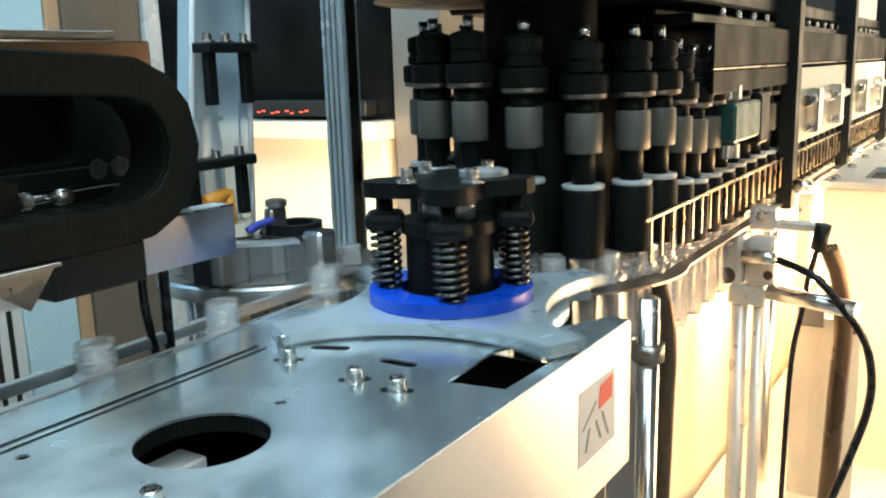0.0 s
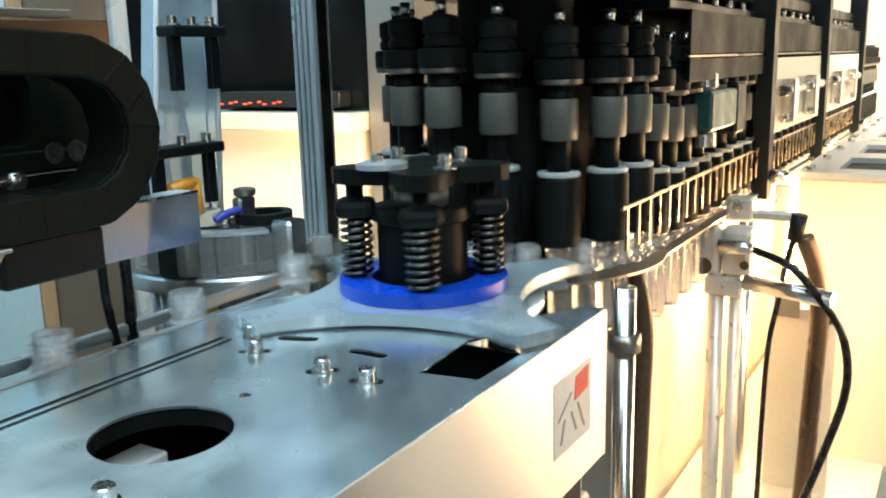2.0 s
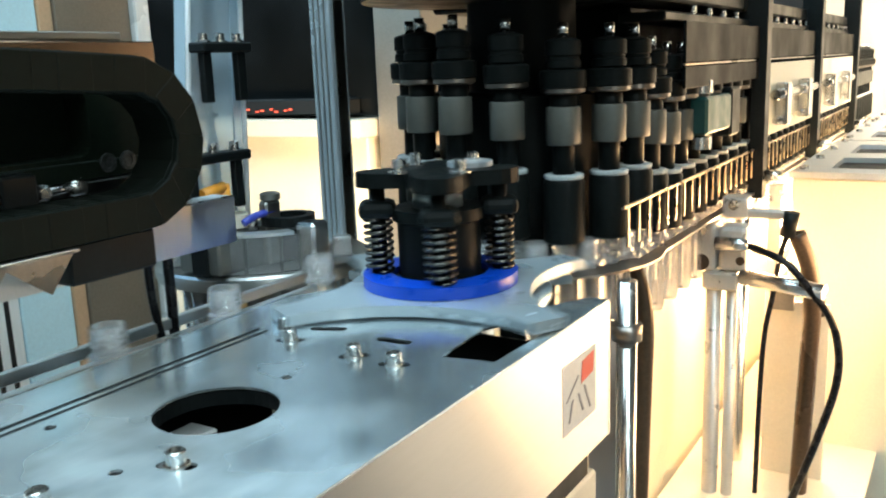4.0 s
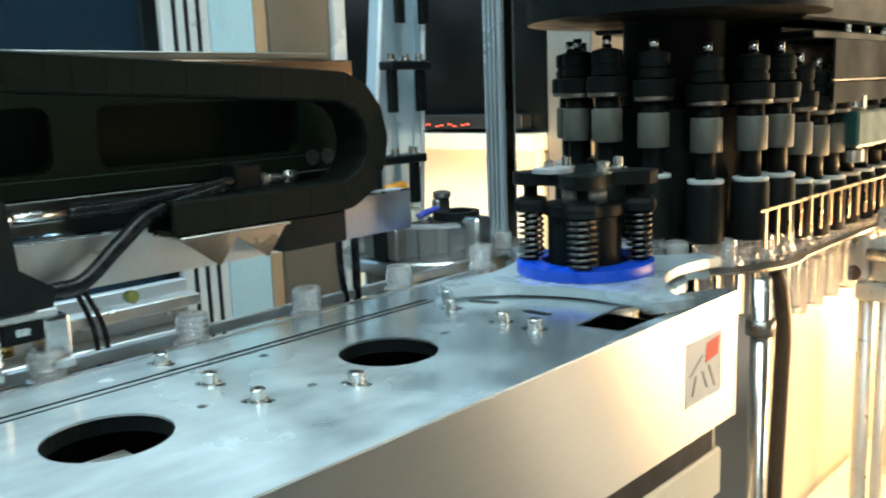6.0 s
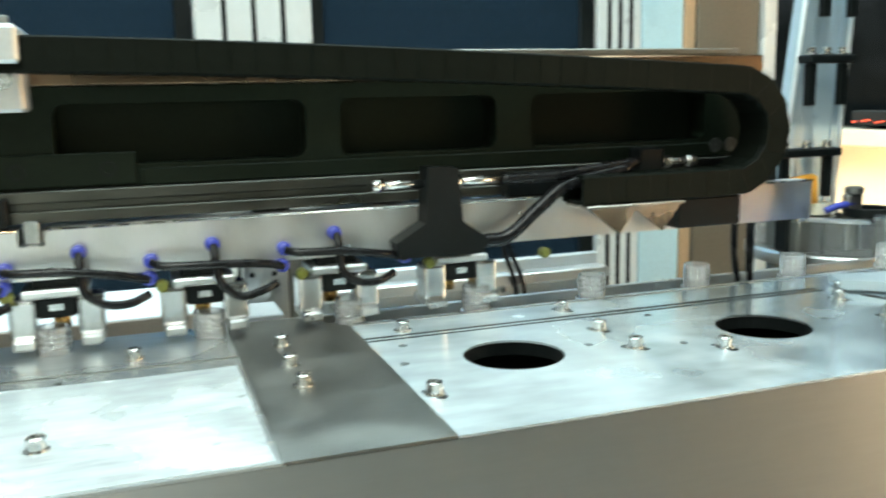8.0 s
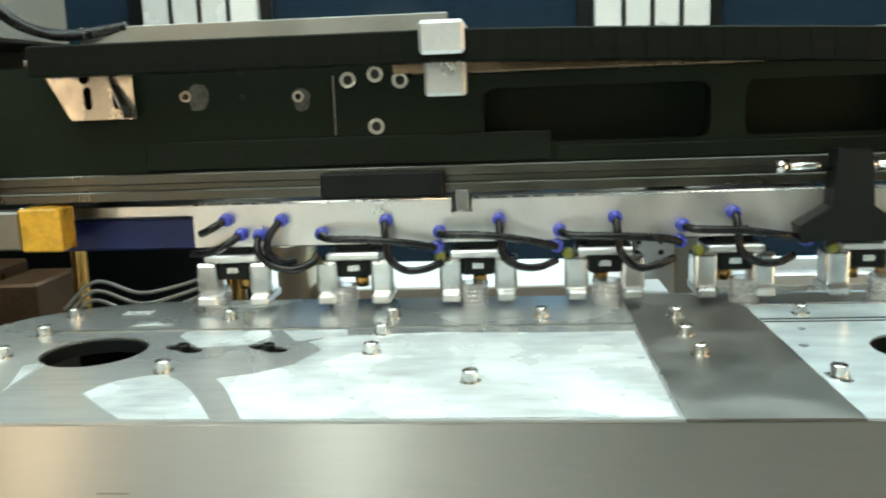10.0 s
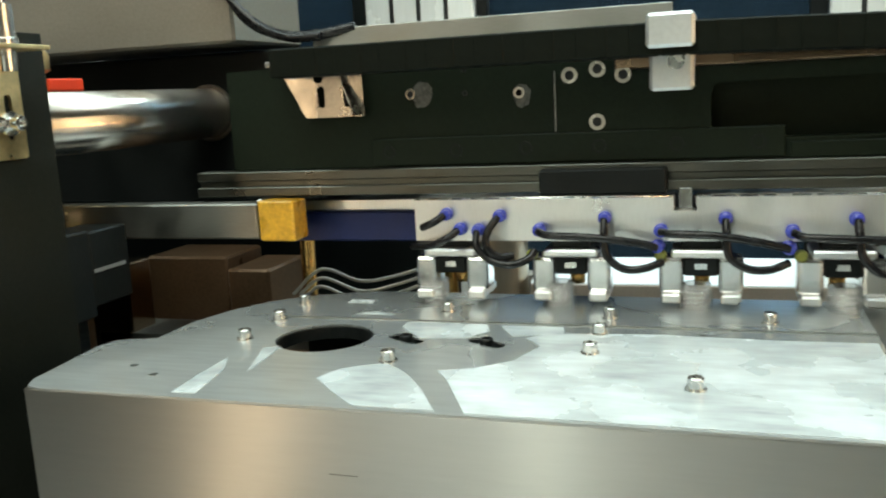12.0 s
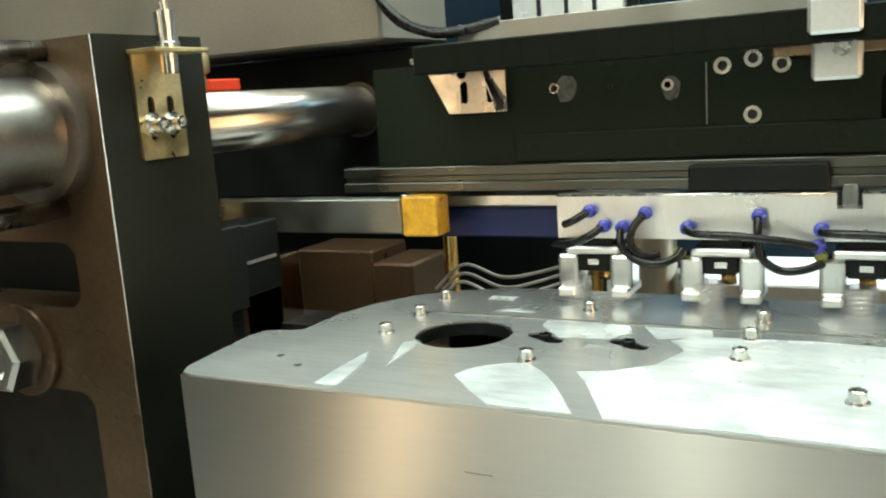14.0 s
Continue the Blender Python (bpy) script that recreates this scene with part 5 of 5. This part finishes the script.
def oven_head():
    h = thing("heating_head", "black spindle head with grey sleeve holding a clear preform", "spindle head", (0, 0, 1.0), "spindle heads of the oven chain")
    for nm, mat, prof in (
        ("top_screw", ZINC, [(0.006, 1.302), (0.006, 1.318)]),
        ("knob", HEADBLK, [(0.016, 1.266), (0.0205, 1.268), (0.0205, 1.276), (0.0185, 1.277), (0.0185, 1.281), (0.0205, 1.282), (0.0205, 1.297), (0.019, 1.299), (0.009, 1.302)]),
        ("ring", HEADBLK, [(0.018, 1.242), (0.027, 1.246), (0.027, 1.264), (0.024, 1.266)]),
        ("ring_edge", BUSHM, [(0.020, 1.238), (0.0255, 1.240), (0.0255, 1.2445), (0.018, 1.2455)]),
        ("sleeve", GREYC, [(0.0195, 1.180), (0.0205, 1.182), (0.0205, 1.222), (0.0195, 1.224)]),
        ("spindle", HEADBLK, [(0.013, 1.146), (0.013, 1.18), (0.016, 1.224), (0.016, 1.238)]),
        ("disc", PALE, [(0.022, 1.140), (0.0235, 1.1415), (0.0235, 1.1445), (0.022, 1.146)]),
        ("cap", HEADBLK, [(0.0225, 1.064), (0.0245, 1.066), (0.0245, 1.136), (0.0225, 1.140)]),
    ):
        bm = B()
        part(nm, lathe(bm, prof, seg=16), mat, h)
    bm = B()
    lathe(bm, [(0.0125, 0.96), (0.0125, 1.034), (0.0175, 1.035), (0.0175, 1.038), (0.0145, 1.039), (0.0145, 1.046), (0.016, 1.048), (0.0145, 1.050), (0.016, 1.053), (0.0145, 1.055), (0.016, 1.058), (0.0145, 1.060), (0.0145, 1.064)], seg=16)
    part("preform", bm, CLEAR, h, "clear preform with threaded neck")
    return h


def head_pose(s):
    r = OV_R
    dip = min(max((-s - 0.01) / 0.12, 0), 1)
    lift = min(max((s / r - 1.0) / 0.45, 0), 1)
    z = 1.0 - 0.022 * dip * dip * (3 - 2 * dip) + 0.015 * lift * lift * (3 - 2 * lift)
    if s <= 0:
        return pose(OV_C[0] + r, OV_C[1] - s, z)
    if s < math.pi * r:
        a = s / r
        return pose(OV_C[0] + r * math.cos(a), OV_C[1] - r * math.sin(a), z, 0, 0, -math.degrees(a))
    return pose(OV_C[0] - r, OV_C[1] + s - math.pi * r, z, 0, 0, -180)


HEAD_PITCH, POCKET = 0.066, 1.0 / 3.0
HEADS = []
first_head = oven_head()
for i in range(-100, 17):
    HEADS.append((i, first_head if not HEADS else copy_thing(first_head, head_pose(0))))


def oven():
    ov = thing("oven_frame", "black oven frame with chain sprocket, rails and arch brackets", "oven", (-0.518, 2.8, 0))
    bm = B()
    lathe(bm, [(0.06, 0.9), (0.11, 1.06), (0.112, 1.235), (0.07, 1.24), (0.07, 1.350), (0.205, 1.356), (0.205, 1.85)], (OV_C[0], OV_C[1], 0), seg=48)
    part("sprocket", bm, HEADBLK, ov)
    # plain black block added between the head rows to black out the background
    bm = B()
    box(bm, -0.537, -0.345, 1.25, 3.1, 0.987, 1.347, 0.004)
    part("core", bm, HEADBLK, ov)
    bm = B()
    box(bm, -0.62, -0.285, 1.18, 1.66, 1.348, 1.80, 0.004)
    box(bm, -0.58, -0.285, 1.661, 3.1, 1.348, 1.372, 0.003)
    part("hood", bm, BLACK, ov)
    for x0, x1, z0, z1 in ((-0.344, -0.325, 1.246, 1.264), (-0.344, -0.318, 1.150, 1.158), (-0.344, -0.280, 1.322, 1.334)):
        bm = B()
        box(bm, x0, x1, 1.2, 3.1, z0, z1, 0.002)
        part("rail", bm, BLACK, ov)
    for z0, z1, m in ((1.233, 1.262, COVERBLK), (1.2635, 1.2665, BUSHM), (1.268, 1.3215, COVERBLK)):
        bm = B()
        box(bm, -0.2665, -0.2625, 1.235, 1.70 if z0 < 1.25 else 3.1, z0, z1, 0.001)
        part("front_cover", bm, m, ov)
    for y0, y1 in ((1.74, 2.30), (2.34, 3.0)):
        bm = B()
        box(bm, -0.2665, -0.2635, y0, y1, 1.125, 1.258, 0.001)
        part("reflector_cover", bm, CREAM, ov, "cream reflector cover beside the spindle heads")
    for k in range(20):
        bm = B()
        lathe(bm, [(0.005, 1.334), (0.005, 1.344), (0.004, 1.345)], (-0.287, 1.35 + 0.085 * k, 0), seg=10)
        part("rail_bolt", bm, ZINC, ov)
    for y in (1.72, 2.32, 3.02):
        bm = B()
        outline = [(-0.55, 1.02), (-0.55, 1.60), (-0.30, 1.60), (-0.265, 1.58), (-0.25, 1.54), (-0.25, 1.02), (-0.275, 1.02), (-0.275, 1.27), (-0.34, 1.27), (-0.34, 1.02)]
        plate(bm, outline, [round_rect(-0.52, -0.295, 1.34, 1.53, 0.04)], y, 0.035, "y")
        ar = part("arch_bracket", bm, BLACK, ov)
        bm = B()
        lathe(bm, [(0.010, 0.0), (0.010, 0.03)], (-0.25, y - 0.018, 1.06), "x", 12)
        part("bolt", bm, ZINC, ar)
    bm = B()
    box(bm, -0.335, -0.256, 1.325, 1.465, 1.164, 1.218, 0.004)
    mt = part("drive_box", bm, TEAL, ov, "dark teal drive housing with bright ends")
    bm = B()
    box(bm, -0.335, -0.256, 1.467, 1.525, 1.150, 1.226, 0.004)
    part("gear_case", bm, BLACK, mt)
    for z in (1.141, 1.2225):
        bm = B()
        lathe(bm, [(0.020, z), (0.020, z + 0.018), (0.017, z + 0.02)], (-0.280, 1.365, 0), seg=24)
        part("end_ring", bm, CHROME, mt)
    for y in (1.78, 2.02, 2.40, 2.68):
        bm = B()
        rod(bm, (-0.252, y, 1.20), (-0.252, y + 0.2, 1.20), 0.010)
        rod(bm, (-0.254, y + 0.02, 1.15), (-0.254, y + 0.17, 1.15), 0.006)
        box(bm, -0.263, -0.240, y + 0.06, y + 0.10, 1.14, 1.22, 0.002)
        part("air_cylinder", bm, CHROME, ov)
    # slotted guard in front of the preforms
    for k in range(56):
        y = 1.03 + 0.038 * k
        bm = B()
        box(bm, -0.2695, -0.2665, y - 0.0028, y + 0.0028, 1.058, 1.105, 0.0008)
        part("guard_bar", bm, GUARDM, ov)
    bm = B()
    box(bm, -0.2700, -0.2655, 1.01, 3.14, 1.1052, 1.109, 0.001)
    part("guard_rail", bm, GUARDM, ov)


oven()


def lamp_boxes():
    for k, y in enumerate((1.72, 2.36, 3.0)):
        lb = thing("lamp_box", "cream sheet metal heater box with openings in its lid", "heater box", (-0.10, y, 0), "heater boxes")
        bm = B()
        box(bm, -0.205, 0.02, y, y + 0.60, 0.0, 1.055, 0.003)
        body = part("body", bm, CREAM, lb)
        bm = B()
        plate(bm, [(-0.21, y - 0.006), (0.03, y - 0.006), (0.03, y + 0.606), (-0.21, y + 0.606)], [round_rect(-0.15, -0.06, y + 0.06 + 0.27 * j, y + 0.24 + 0.27 * j, 0.006) for j in range(2)], 1.067, 0.011)
        part("lid", bm, ANOD, lb)
        # black sheets on the solid body imitate the shade under the lid's cut-outs
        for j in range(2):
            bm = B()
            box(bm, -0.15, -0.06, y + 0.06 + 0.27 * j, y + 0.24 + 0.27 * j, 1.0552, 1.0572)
            part("lid_opening_shade", bm, DARKH, lb)
        for j in range(4):
            for x in (-0.19, -0.02):
                bm = B()
                lathe(bm, [(0.008, 1.067), (0.008, 1.074), (0.005, 1.075)], (x, y + 0.03 + 0.18 * j, 0), seg=10)
                part("screw", bm, ZINC, lb)
    tb = thing("heater_tubes", "glowing infrared heater tubes along the preform row", "heater", (-0.212, 2.6, 0.85))
    for z in (0.87, 0.91, 0.95, 0.99):
        bm = B()
        rod(bm, (-0.228, 1.70, z), (-0.228, 3.6, z), 0.006, 8)
        part("tube", bm, TUBE, tb)
    for y in (1.70, 2.7, 3.6):
        bm = B()
        box(bm, -0.238, -0.216, y - 0.01, y + 0.01, 0.0, 1.045)
        part("holder", bm, ALU, tb)
    # pale sheet below the preforms
    sh = thing("reflector_sheet", "bright cream reflector sheets along the oven", "reflector", (-0.33, 2.9, 0))
    bm = B()
    box(bm, -0.352, -0.345, 1.22, 3.7, 0.0, 0.985)
    part("sheet", bm, CREAM, sh)
    bm = B()
    box(bm, -0.336, -0.04, 1.25, 3.7, 0.55, 0.56)
    part("bottom", bm, CREAM, sh)
    wl = single("back_screen", box(B(), -0.5, 1.6, 3.75, 3.80, 0, 2.6), CREAM, "cream painted panel closing the oven's far end", "panel", (0.3, 3.75, 0), kind="structure")


lamp_boxes()


# ---- sensor bracket on its stand ----
def sensor_stand():
    s = thing("sensor_stand", "grey aluminium clamp blocks with chrome rods on a stand", "sensor stand", (-0.26, 1.43, 0))
    Y = 1.42
    bm = B()
    box(bm, -0.309, -0.262, Y, Y + 0.045, 0.942, 1.020, 0.009, 2)
    blk = part("clamp_block", bm, STANDALU, s)
    for z, r, m in ((0.957, 0.013, POSTP), (1.008, 0.008, ZINC)):
        bm = B()
        lathe(bm, [(r, 0), (r, -0.001), (r * 0.6, -0.0012)], (-0.285, Y - 0.0005, z), "y", 20)
        part("screw", bm, m, blk)
    bm = B()
    box(bm, -0.2615, -0.217, Y + 0.004, Y + 0.045, 0.944, 1.016, 0.008, 2)
    blk = part("clamp_block", bm, STANDALU, s)
    bm = B()
    lathe(bm, [(0.007, 0), (0.007, -0.001), (0.004, -0.0012)], (-0.226, Y + 0.0035, 0.962), "y", 16)
    part("screw", bm, POSTP, blk)
    bm = B()
    lathe(bm, [(0.009, -0.356), (0.012, -0.350), (0.012, -0.310)], (0, Y + 0.014, 0.995), "x", 18)
    part("rod", bm, CHROME, s)
    bm = B()
    lathe(bm, [(0.011, -0.262), (0.011, -0.226), (0.008, -0.212)], (0, Y - 0.006, 0.990), "x", 18)
    part("rod", bm, CHROME, s)
    bm = B()
    rod(bm, (-0.225, Y + 0.01, 0.936), (-0.100, Y - 0.02, 0.930), 0.0125)
    part("photo_head", bm, CHROME, s)
    for x, r in ((-0.268, 0.013), (-0.240, 0.009)):
        bm = B()
        rod(bm, (x, Y + 0.02, 0.0), (x, Y + 0.02, 0.945), r)
        part("stand_rod", bm, STANDALU, s)
    bm = B()
    box(bm, -0.284, -0.228, Y + 0.001, Y + 0.040, 0.912, 0.9415, 0.004)
    part("foot_block", bm, STANDALU, s)
    bm = B()
    box(bm, -0.268, -0.228, Y + 0.05, Y + 0.085, 1.018, 1.055, 0.005, 2)
    box(bm, -0.262, -0.17, Y + 0.055, Y + 0.075, 1.021, 1.035, 0.003)
    up = part("upper_arm", bm, STANDALU, s)
    bm = B()
    lathe(bm, [(0.008, 0), (0.008, -0.001), (0.005, -0.0012)], (-0.249, Y + 0.0495, 1.041), "y", 16)
    part("screw", bm, ZINC, up)
    bm = B()
    rod(bm, (-0.166, Y + 0.045, 0.998), (-0.160, Y + 0.045, 1.036), 0.0115)
    part("plug", bm, BLACK, s)
    bm = B()
    hose(bm, [(-0.215, Y, 0.988), (-0.18, Y - 0.015, 0.980), (-0.150, Y - 0.025, 0.968), (-0.115, Y - 0.025, 0.928), (-0.085, Y - 0.02, 0.880), (-0.078, Y, 0.80), (-0.10, Y, 0.70), (-0.16, Y, 0.5)], 0.006)
    part("cable", bm, RUBBER, s)
    bm = B()
    hose(bm, [(-0.166, Y + 0.045, 1.0), (-0.176, Y + 0.045, 0.96), (-0.184, Y + 0.045, 0.90), (-0.196, Y + 0.045, 0.80), (-0.20, Y + 0.045, 0.5)], 0.0042)
    part("cable", bm, RUBBER, s)
    bm = B()
    hose(bm, [(-0.155, Y + 0.06, 1.0), (-0.138, Y + 0.07, 0.95), (-0.130, Y + 0.08, 0.88), (-0.132, Y + 0.08, 0.78), (-0.14, Y + 0.08, 0.5)], 0.014)
    part("thick_hose", bm, POSTP, s)


sensor_stand()
# brown tube added in place of a panel's curved dark edge
bm = B()
hose(bm, [(-0.283, 1.10, 1.015), (-0.272, 1.10, 0.98), (-0.268, 1.10, 0.93), (-0.270, 1.10, 0.85), (-0.276, 1.10, 0.6)], 0.011)
part("curved_brown_edge", bm, POSTP, pt)


# ---- preforms on the rail ----
def make_preform():
    p = thing("preform", "clear plastic preform with threaded neck and support ring", "preform", (-0.562, 0, 1.0), "preforms on the rail")
    bm = B()
    prof = [(0.010, 0.93), (0.0125, 0.94), (0.0125, 1.034), (0.0185, 1.0355), (0.0185, 1.039), (0.015, 1.040), (0.015, 1.046), (0.0165, 1.048), (0.015, 1.050), (0.0165, 1.053), (0.015, 1.055), (0.0165, 1.058), (0.015, 1.060), (0.015, 1.0655), (0.0125, 1.0655), (0.0125, 1.03)]
    lathe(bm, [(r, h) for r, h in prof], (-0.562, 0, 0), seg=20)
    part("body", bm, CLEAR, p)
    return p


PREFORMS = []
first_preform = make_preform()
for k in range(0, 9):
    for j in range(6):
        PREFORMS.append((k, j, first_preform if not PREFORMS else copy_thing(first_preform, pose(-0.562, 0, 1.0))))

bn = thing("collecting_bin", "grey open collecting bin on the floor behind the clamp", "bin", (-0.8, -2.75, 0))
for x0, x1, y0, y1, z0, z1, nm in ((-1.12, -0.46, -3.35, -2.2, 0.0, 0.03, "bottom"), (-1.15, -1.121, -3.35, -2.2, 0.0, 0.4, "side"), (-0.459, -0.43, -3.35, -2.2, 0.0, 0.4, "side"), (-1.15, -0.43, -3.38, -3.351, 0.0, 0.4, "end"), (-1.15, -0.43, -2.199, -2.17, 0.0, 0.4, "end")):
    bm = B()
    box(bm, x0, x1, y0, y1, z0, z1, 0.003)
    part(nm, bm, ANOD, bn)

# small bracket and switch under the sensor stand
sw = thing("limit_switch", "small pale switch plate on a dark strap", "switch", (-0.18, 1.56, 0.5))
bm = B()
box(bm, -0.205, -0.165, 1.55, 1.556, 0.855, 0.90, 0.001)
part("plate", bm, BEIGE, sw)
bm = B()
box(bm, -0.150, -0.118, 1.55, 1.556, 0.850, 0.895, 0.001)
part("plate", bm, POSTP, sw)
bm = B()
box(bm, -0.21, -0.11, 1.557, 1.562, 0.5, 0.87, 0.001)
part("strap", bm, CREAM, sw)


# ---- movement ----
STROKE, CYCLE = 1.0, 2.0


OUT = ((0.12, 0.0), (0.20, 0.022), (0.30, 0.05), (0.36, 0.09), (0.40, 0.13), (0.45, 0.23), (0.50, 0.37), (0.55, 0.54), (0.60, 0.71), (0.66, 0.88), (0.70, 0.955), (0.74, 1.0))


def ease(v):
    v = min(max(v, 0), 1)
    return v * v * (3 - 2 * v)


def slide(t):
    """How far the carriage has gone from its far end at t seconds."""
    u = t % CYCLE
    if u >= 0.74:
        return -STROKE * (1 - ease((u - 1.34) / 0.38))
    for (u0, f0), (u1, f1) in zip(OUT, OUT[1:]):
        if u0 <= u < u1:
            return -STROKE * (f0 + (f1 - f0) * (u - u0) / (u1 - u0))
    return 0.0


def push(t):
    """The pusher starts later than the carriage and comes back with it."""
    u = t % CYCLE
    return -STROKE * (ease((u - 0.33) / 0.44) if u < 1.0 else 1 - ease((u - 1.34) / 0.38))


def reach(t):
    """How far the grippers stand out towards the preforms."""
    u = t % CYCLE
    return 0.024 * (ease((u - 0.10) / 0.09) - ease((u - 0.95) / 0.15))


def opening(t):
    """How far the clamp unit stands open along its tie bar."""
    u = t % CYCLE
    return 0.056 * (ease((u - 0.18) / 0.26) - ease((u - 0.62) / 0.17))


def key_times():
    out = {0.0, 14.0}
    for k in range(8):
        for u in (0.10, 0.12, 0.15, 0.20, 0.30, 0.33, 0.36, 0.40, 0.45, 0.50, 0.55, 0.60, 0.66, 0.70, 0.74, 0.77, 0.95, 1.10, 1.34, 1.40, 1.46, 1.52, 1.58, 1.64, 1.72):
            t = k * CYCLE + u
            if 0 < t < 14:
                out.add(round(t, 3))
    return sorted(out)


def chain_point(s, t):
    """Where the chain's middle line runs, as (y, z), s metres along it from its fixed end."""
    f = -slide(t) / STROKE
    far = 0.538 - 0.556 * f
    r = 0.056 + 0.024 * f
    low = 1.166 - 0.0175 * f
    up = far - CH_START
    if s < up:
        y = CH_START + s
        v = max((y + 0.2) / (far + 0.2), 0) ** 1.4
        return y, 1.309 + (low + 2 * r - 1.309) * v
    if s < up + math.pi * r:
        q = (s - up) / r
        return far + r * math.sin(q), low + r + r * math.cos(q)
    d = s - up - math.pi * r
    return far - d, low + 0.028 * f * min(d / 0.65, 1) ** 1.5


def chain_pose(i, t):
    s = (i + 0.5) * CH_PITCH
    (ya, za), (yb, zb) = chain_point(s - 0.45 * CH_PITCH, t), chain_point(s + 0.45 * CH_PITCH, t)
    a = math.degrees(math.atan2(zb - za, yb - ya))
    if a > 60:
        a -= 360
    return pose(0.0005 * (i % 2), 0.5 * (ya + yb) - CH_START, 0.5 * (za + zb) - 1.31, a, 0, 0)


def motions():
    times = key_times()
    base = Vector(CARRIAGE.location)
    walk(CARRIAGE, [(t, pose(base.x, base.y + slide(t), base.z)) for t in times])
    base = Vector(PUSHER.location)
    walk(PUSHER, [(t, pose(base.x, base.y + push(t), base.z)) for t in times])
    base = Vector(CLAMP.location)
    hold = sorted({0.0, 14.0} | {round(CYCLE * k + u, 3) for k in range(7) for u in (0.18, 0.23, 0.28, 0.34, 0.39, 0.44, 0.62, 0.66, 0.70, 0.74, 0.79)})
    walk(CLAMP, [(t, pose(base.x + opening(t), base.y, base.z)) for t in hold])
    for g in GRIPPERS:
        walk(g, [(t, pose(reach(t), 0, 0)) for t in times])
    for i, link in enumerate(LINKS):
        walk(link, [(t, chain_pose(i, t)) for t in times])
    c = Vector(WHEEL.location)
    walk(WHEEL, [(0.2 * k, pose(c.x, c.y, c.z, 0, 0, -13 + 270 * (0.2 * k - 1.5))) for k in range(71)])
    speed = HEAD_PITCH / POCKET
    for i, h in HEADS:
        def s_at(t):
            return 0.147 + speed * (t - 1.5) + HEAD_PITCH * i
        step = 7.0 if s_at(14) < -0.2 else 0.25
        walk(h, [(step * k, head_pose(s_at(step * k))) for k in range(round(14 / step) + 1)])
    flow = 0.14 / POCKET
    for k, j, p in PREFORMS:
        pick = CYCLE * k + 0.12
        y0 = 0.200 - 0.14 * j
        rows = []
        for t in sorted(set(times) | {0.5 * q for q in range(29)} | ({round(pick, 3)} if 0 < pick < 14 else set())):
            if t <= pick:
                y = y0 + flow * (pick - t)
                x, yy = -0.562, y
                if y > 0.78:
                    # comes off the oven chain and round the wheel before it reaches the rail
                    a = min((y - 0.78) / 0.157, 1.57)
                    x, yy = -0.415 - 0.157 * math.cos(a), 0.80 + 0.157 * math.sin(a)
                    rest = (y - 0.78) - 1.57 * 0.157
                    if rest > 0:
                        x, yy, _ = head_pose(0.246 - 0.471 * rest).translation
                rows.append((t, pose(x, yy, 1.0)))
            else:
                u = t - CYCLE * k
                y = y0 + (slide(u) if u < 1.3 else -STROKE) - (0.4 if u > 0.9 else 0.0)
                f = min(max((u - 2.31) / 0.4, 0), 1)
                rows.append((t, pose(-0.562 - 0.05 * (k % 9) * f, y - 1.2 * f, 1.0 - 0.86 * f)))
        walk(p, rows)


motions()
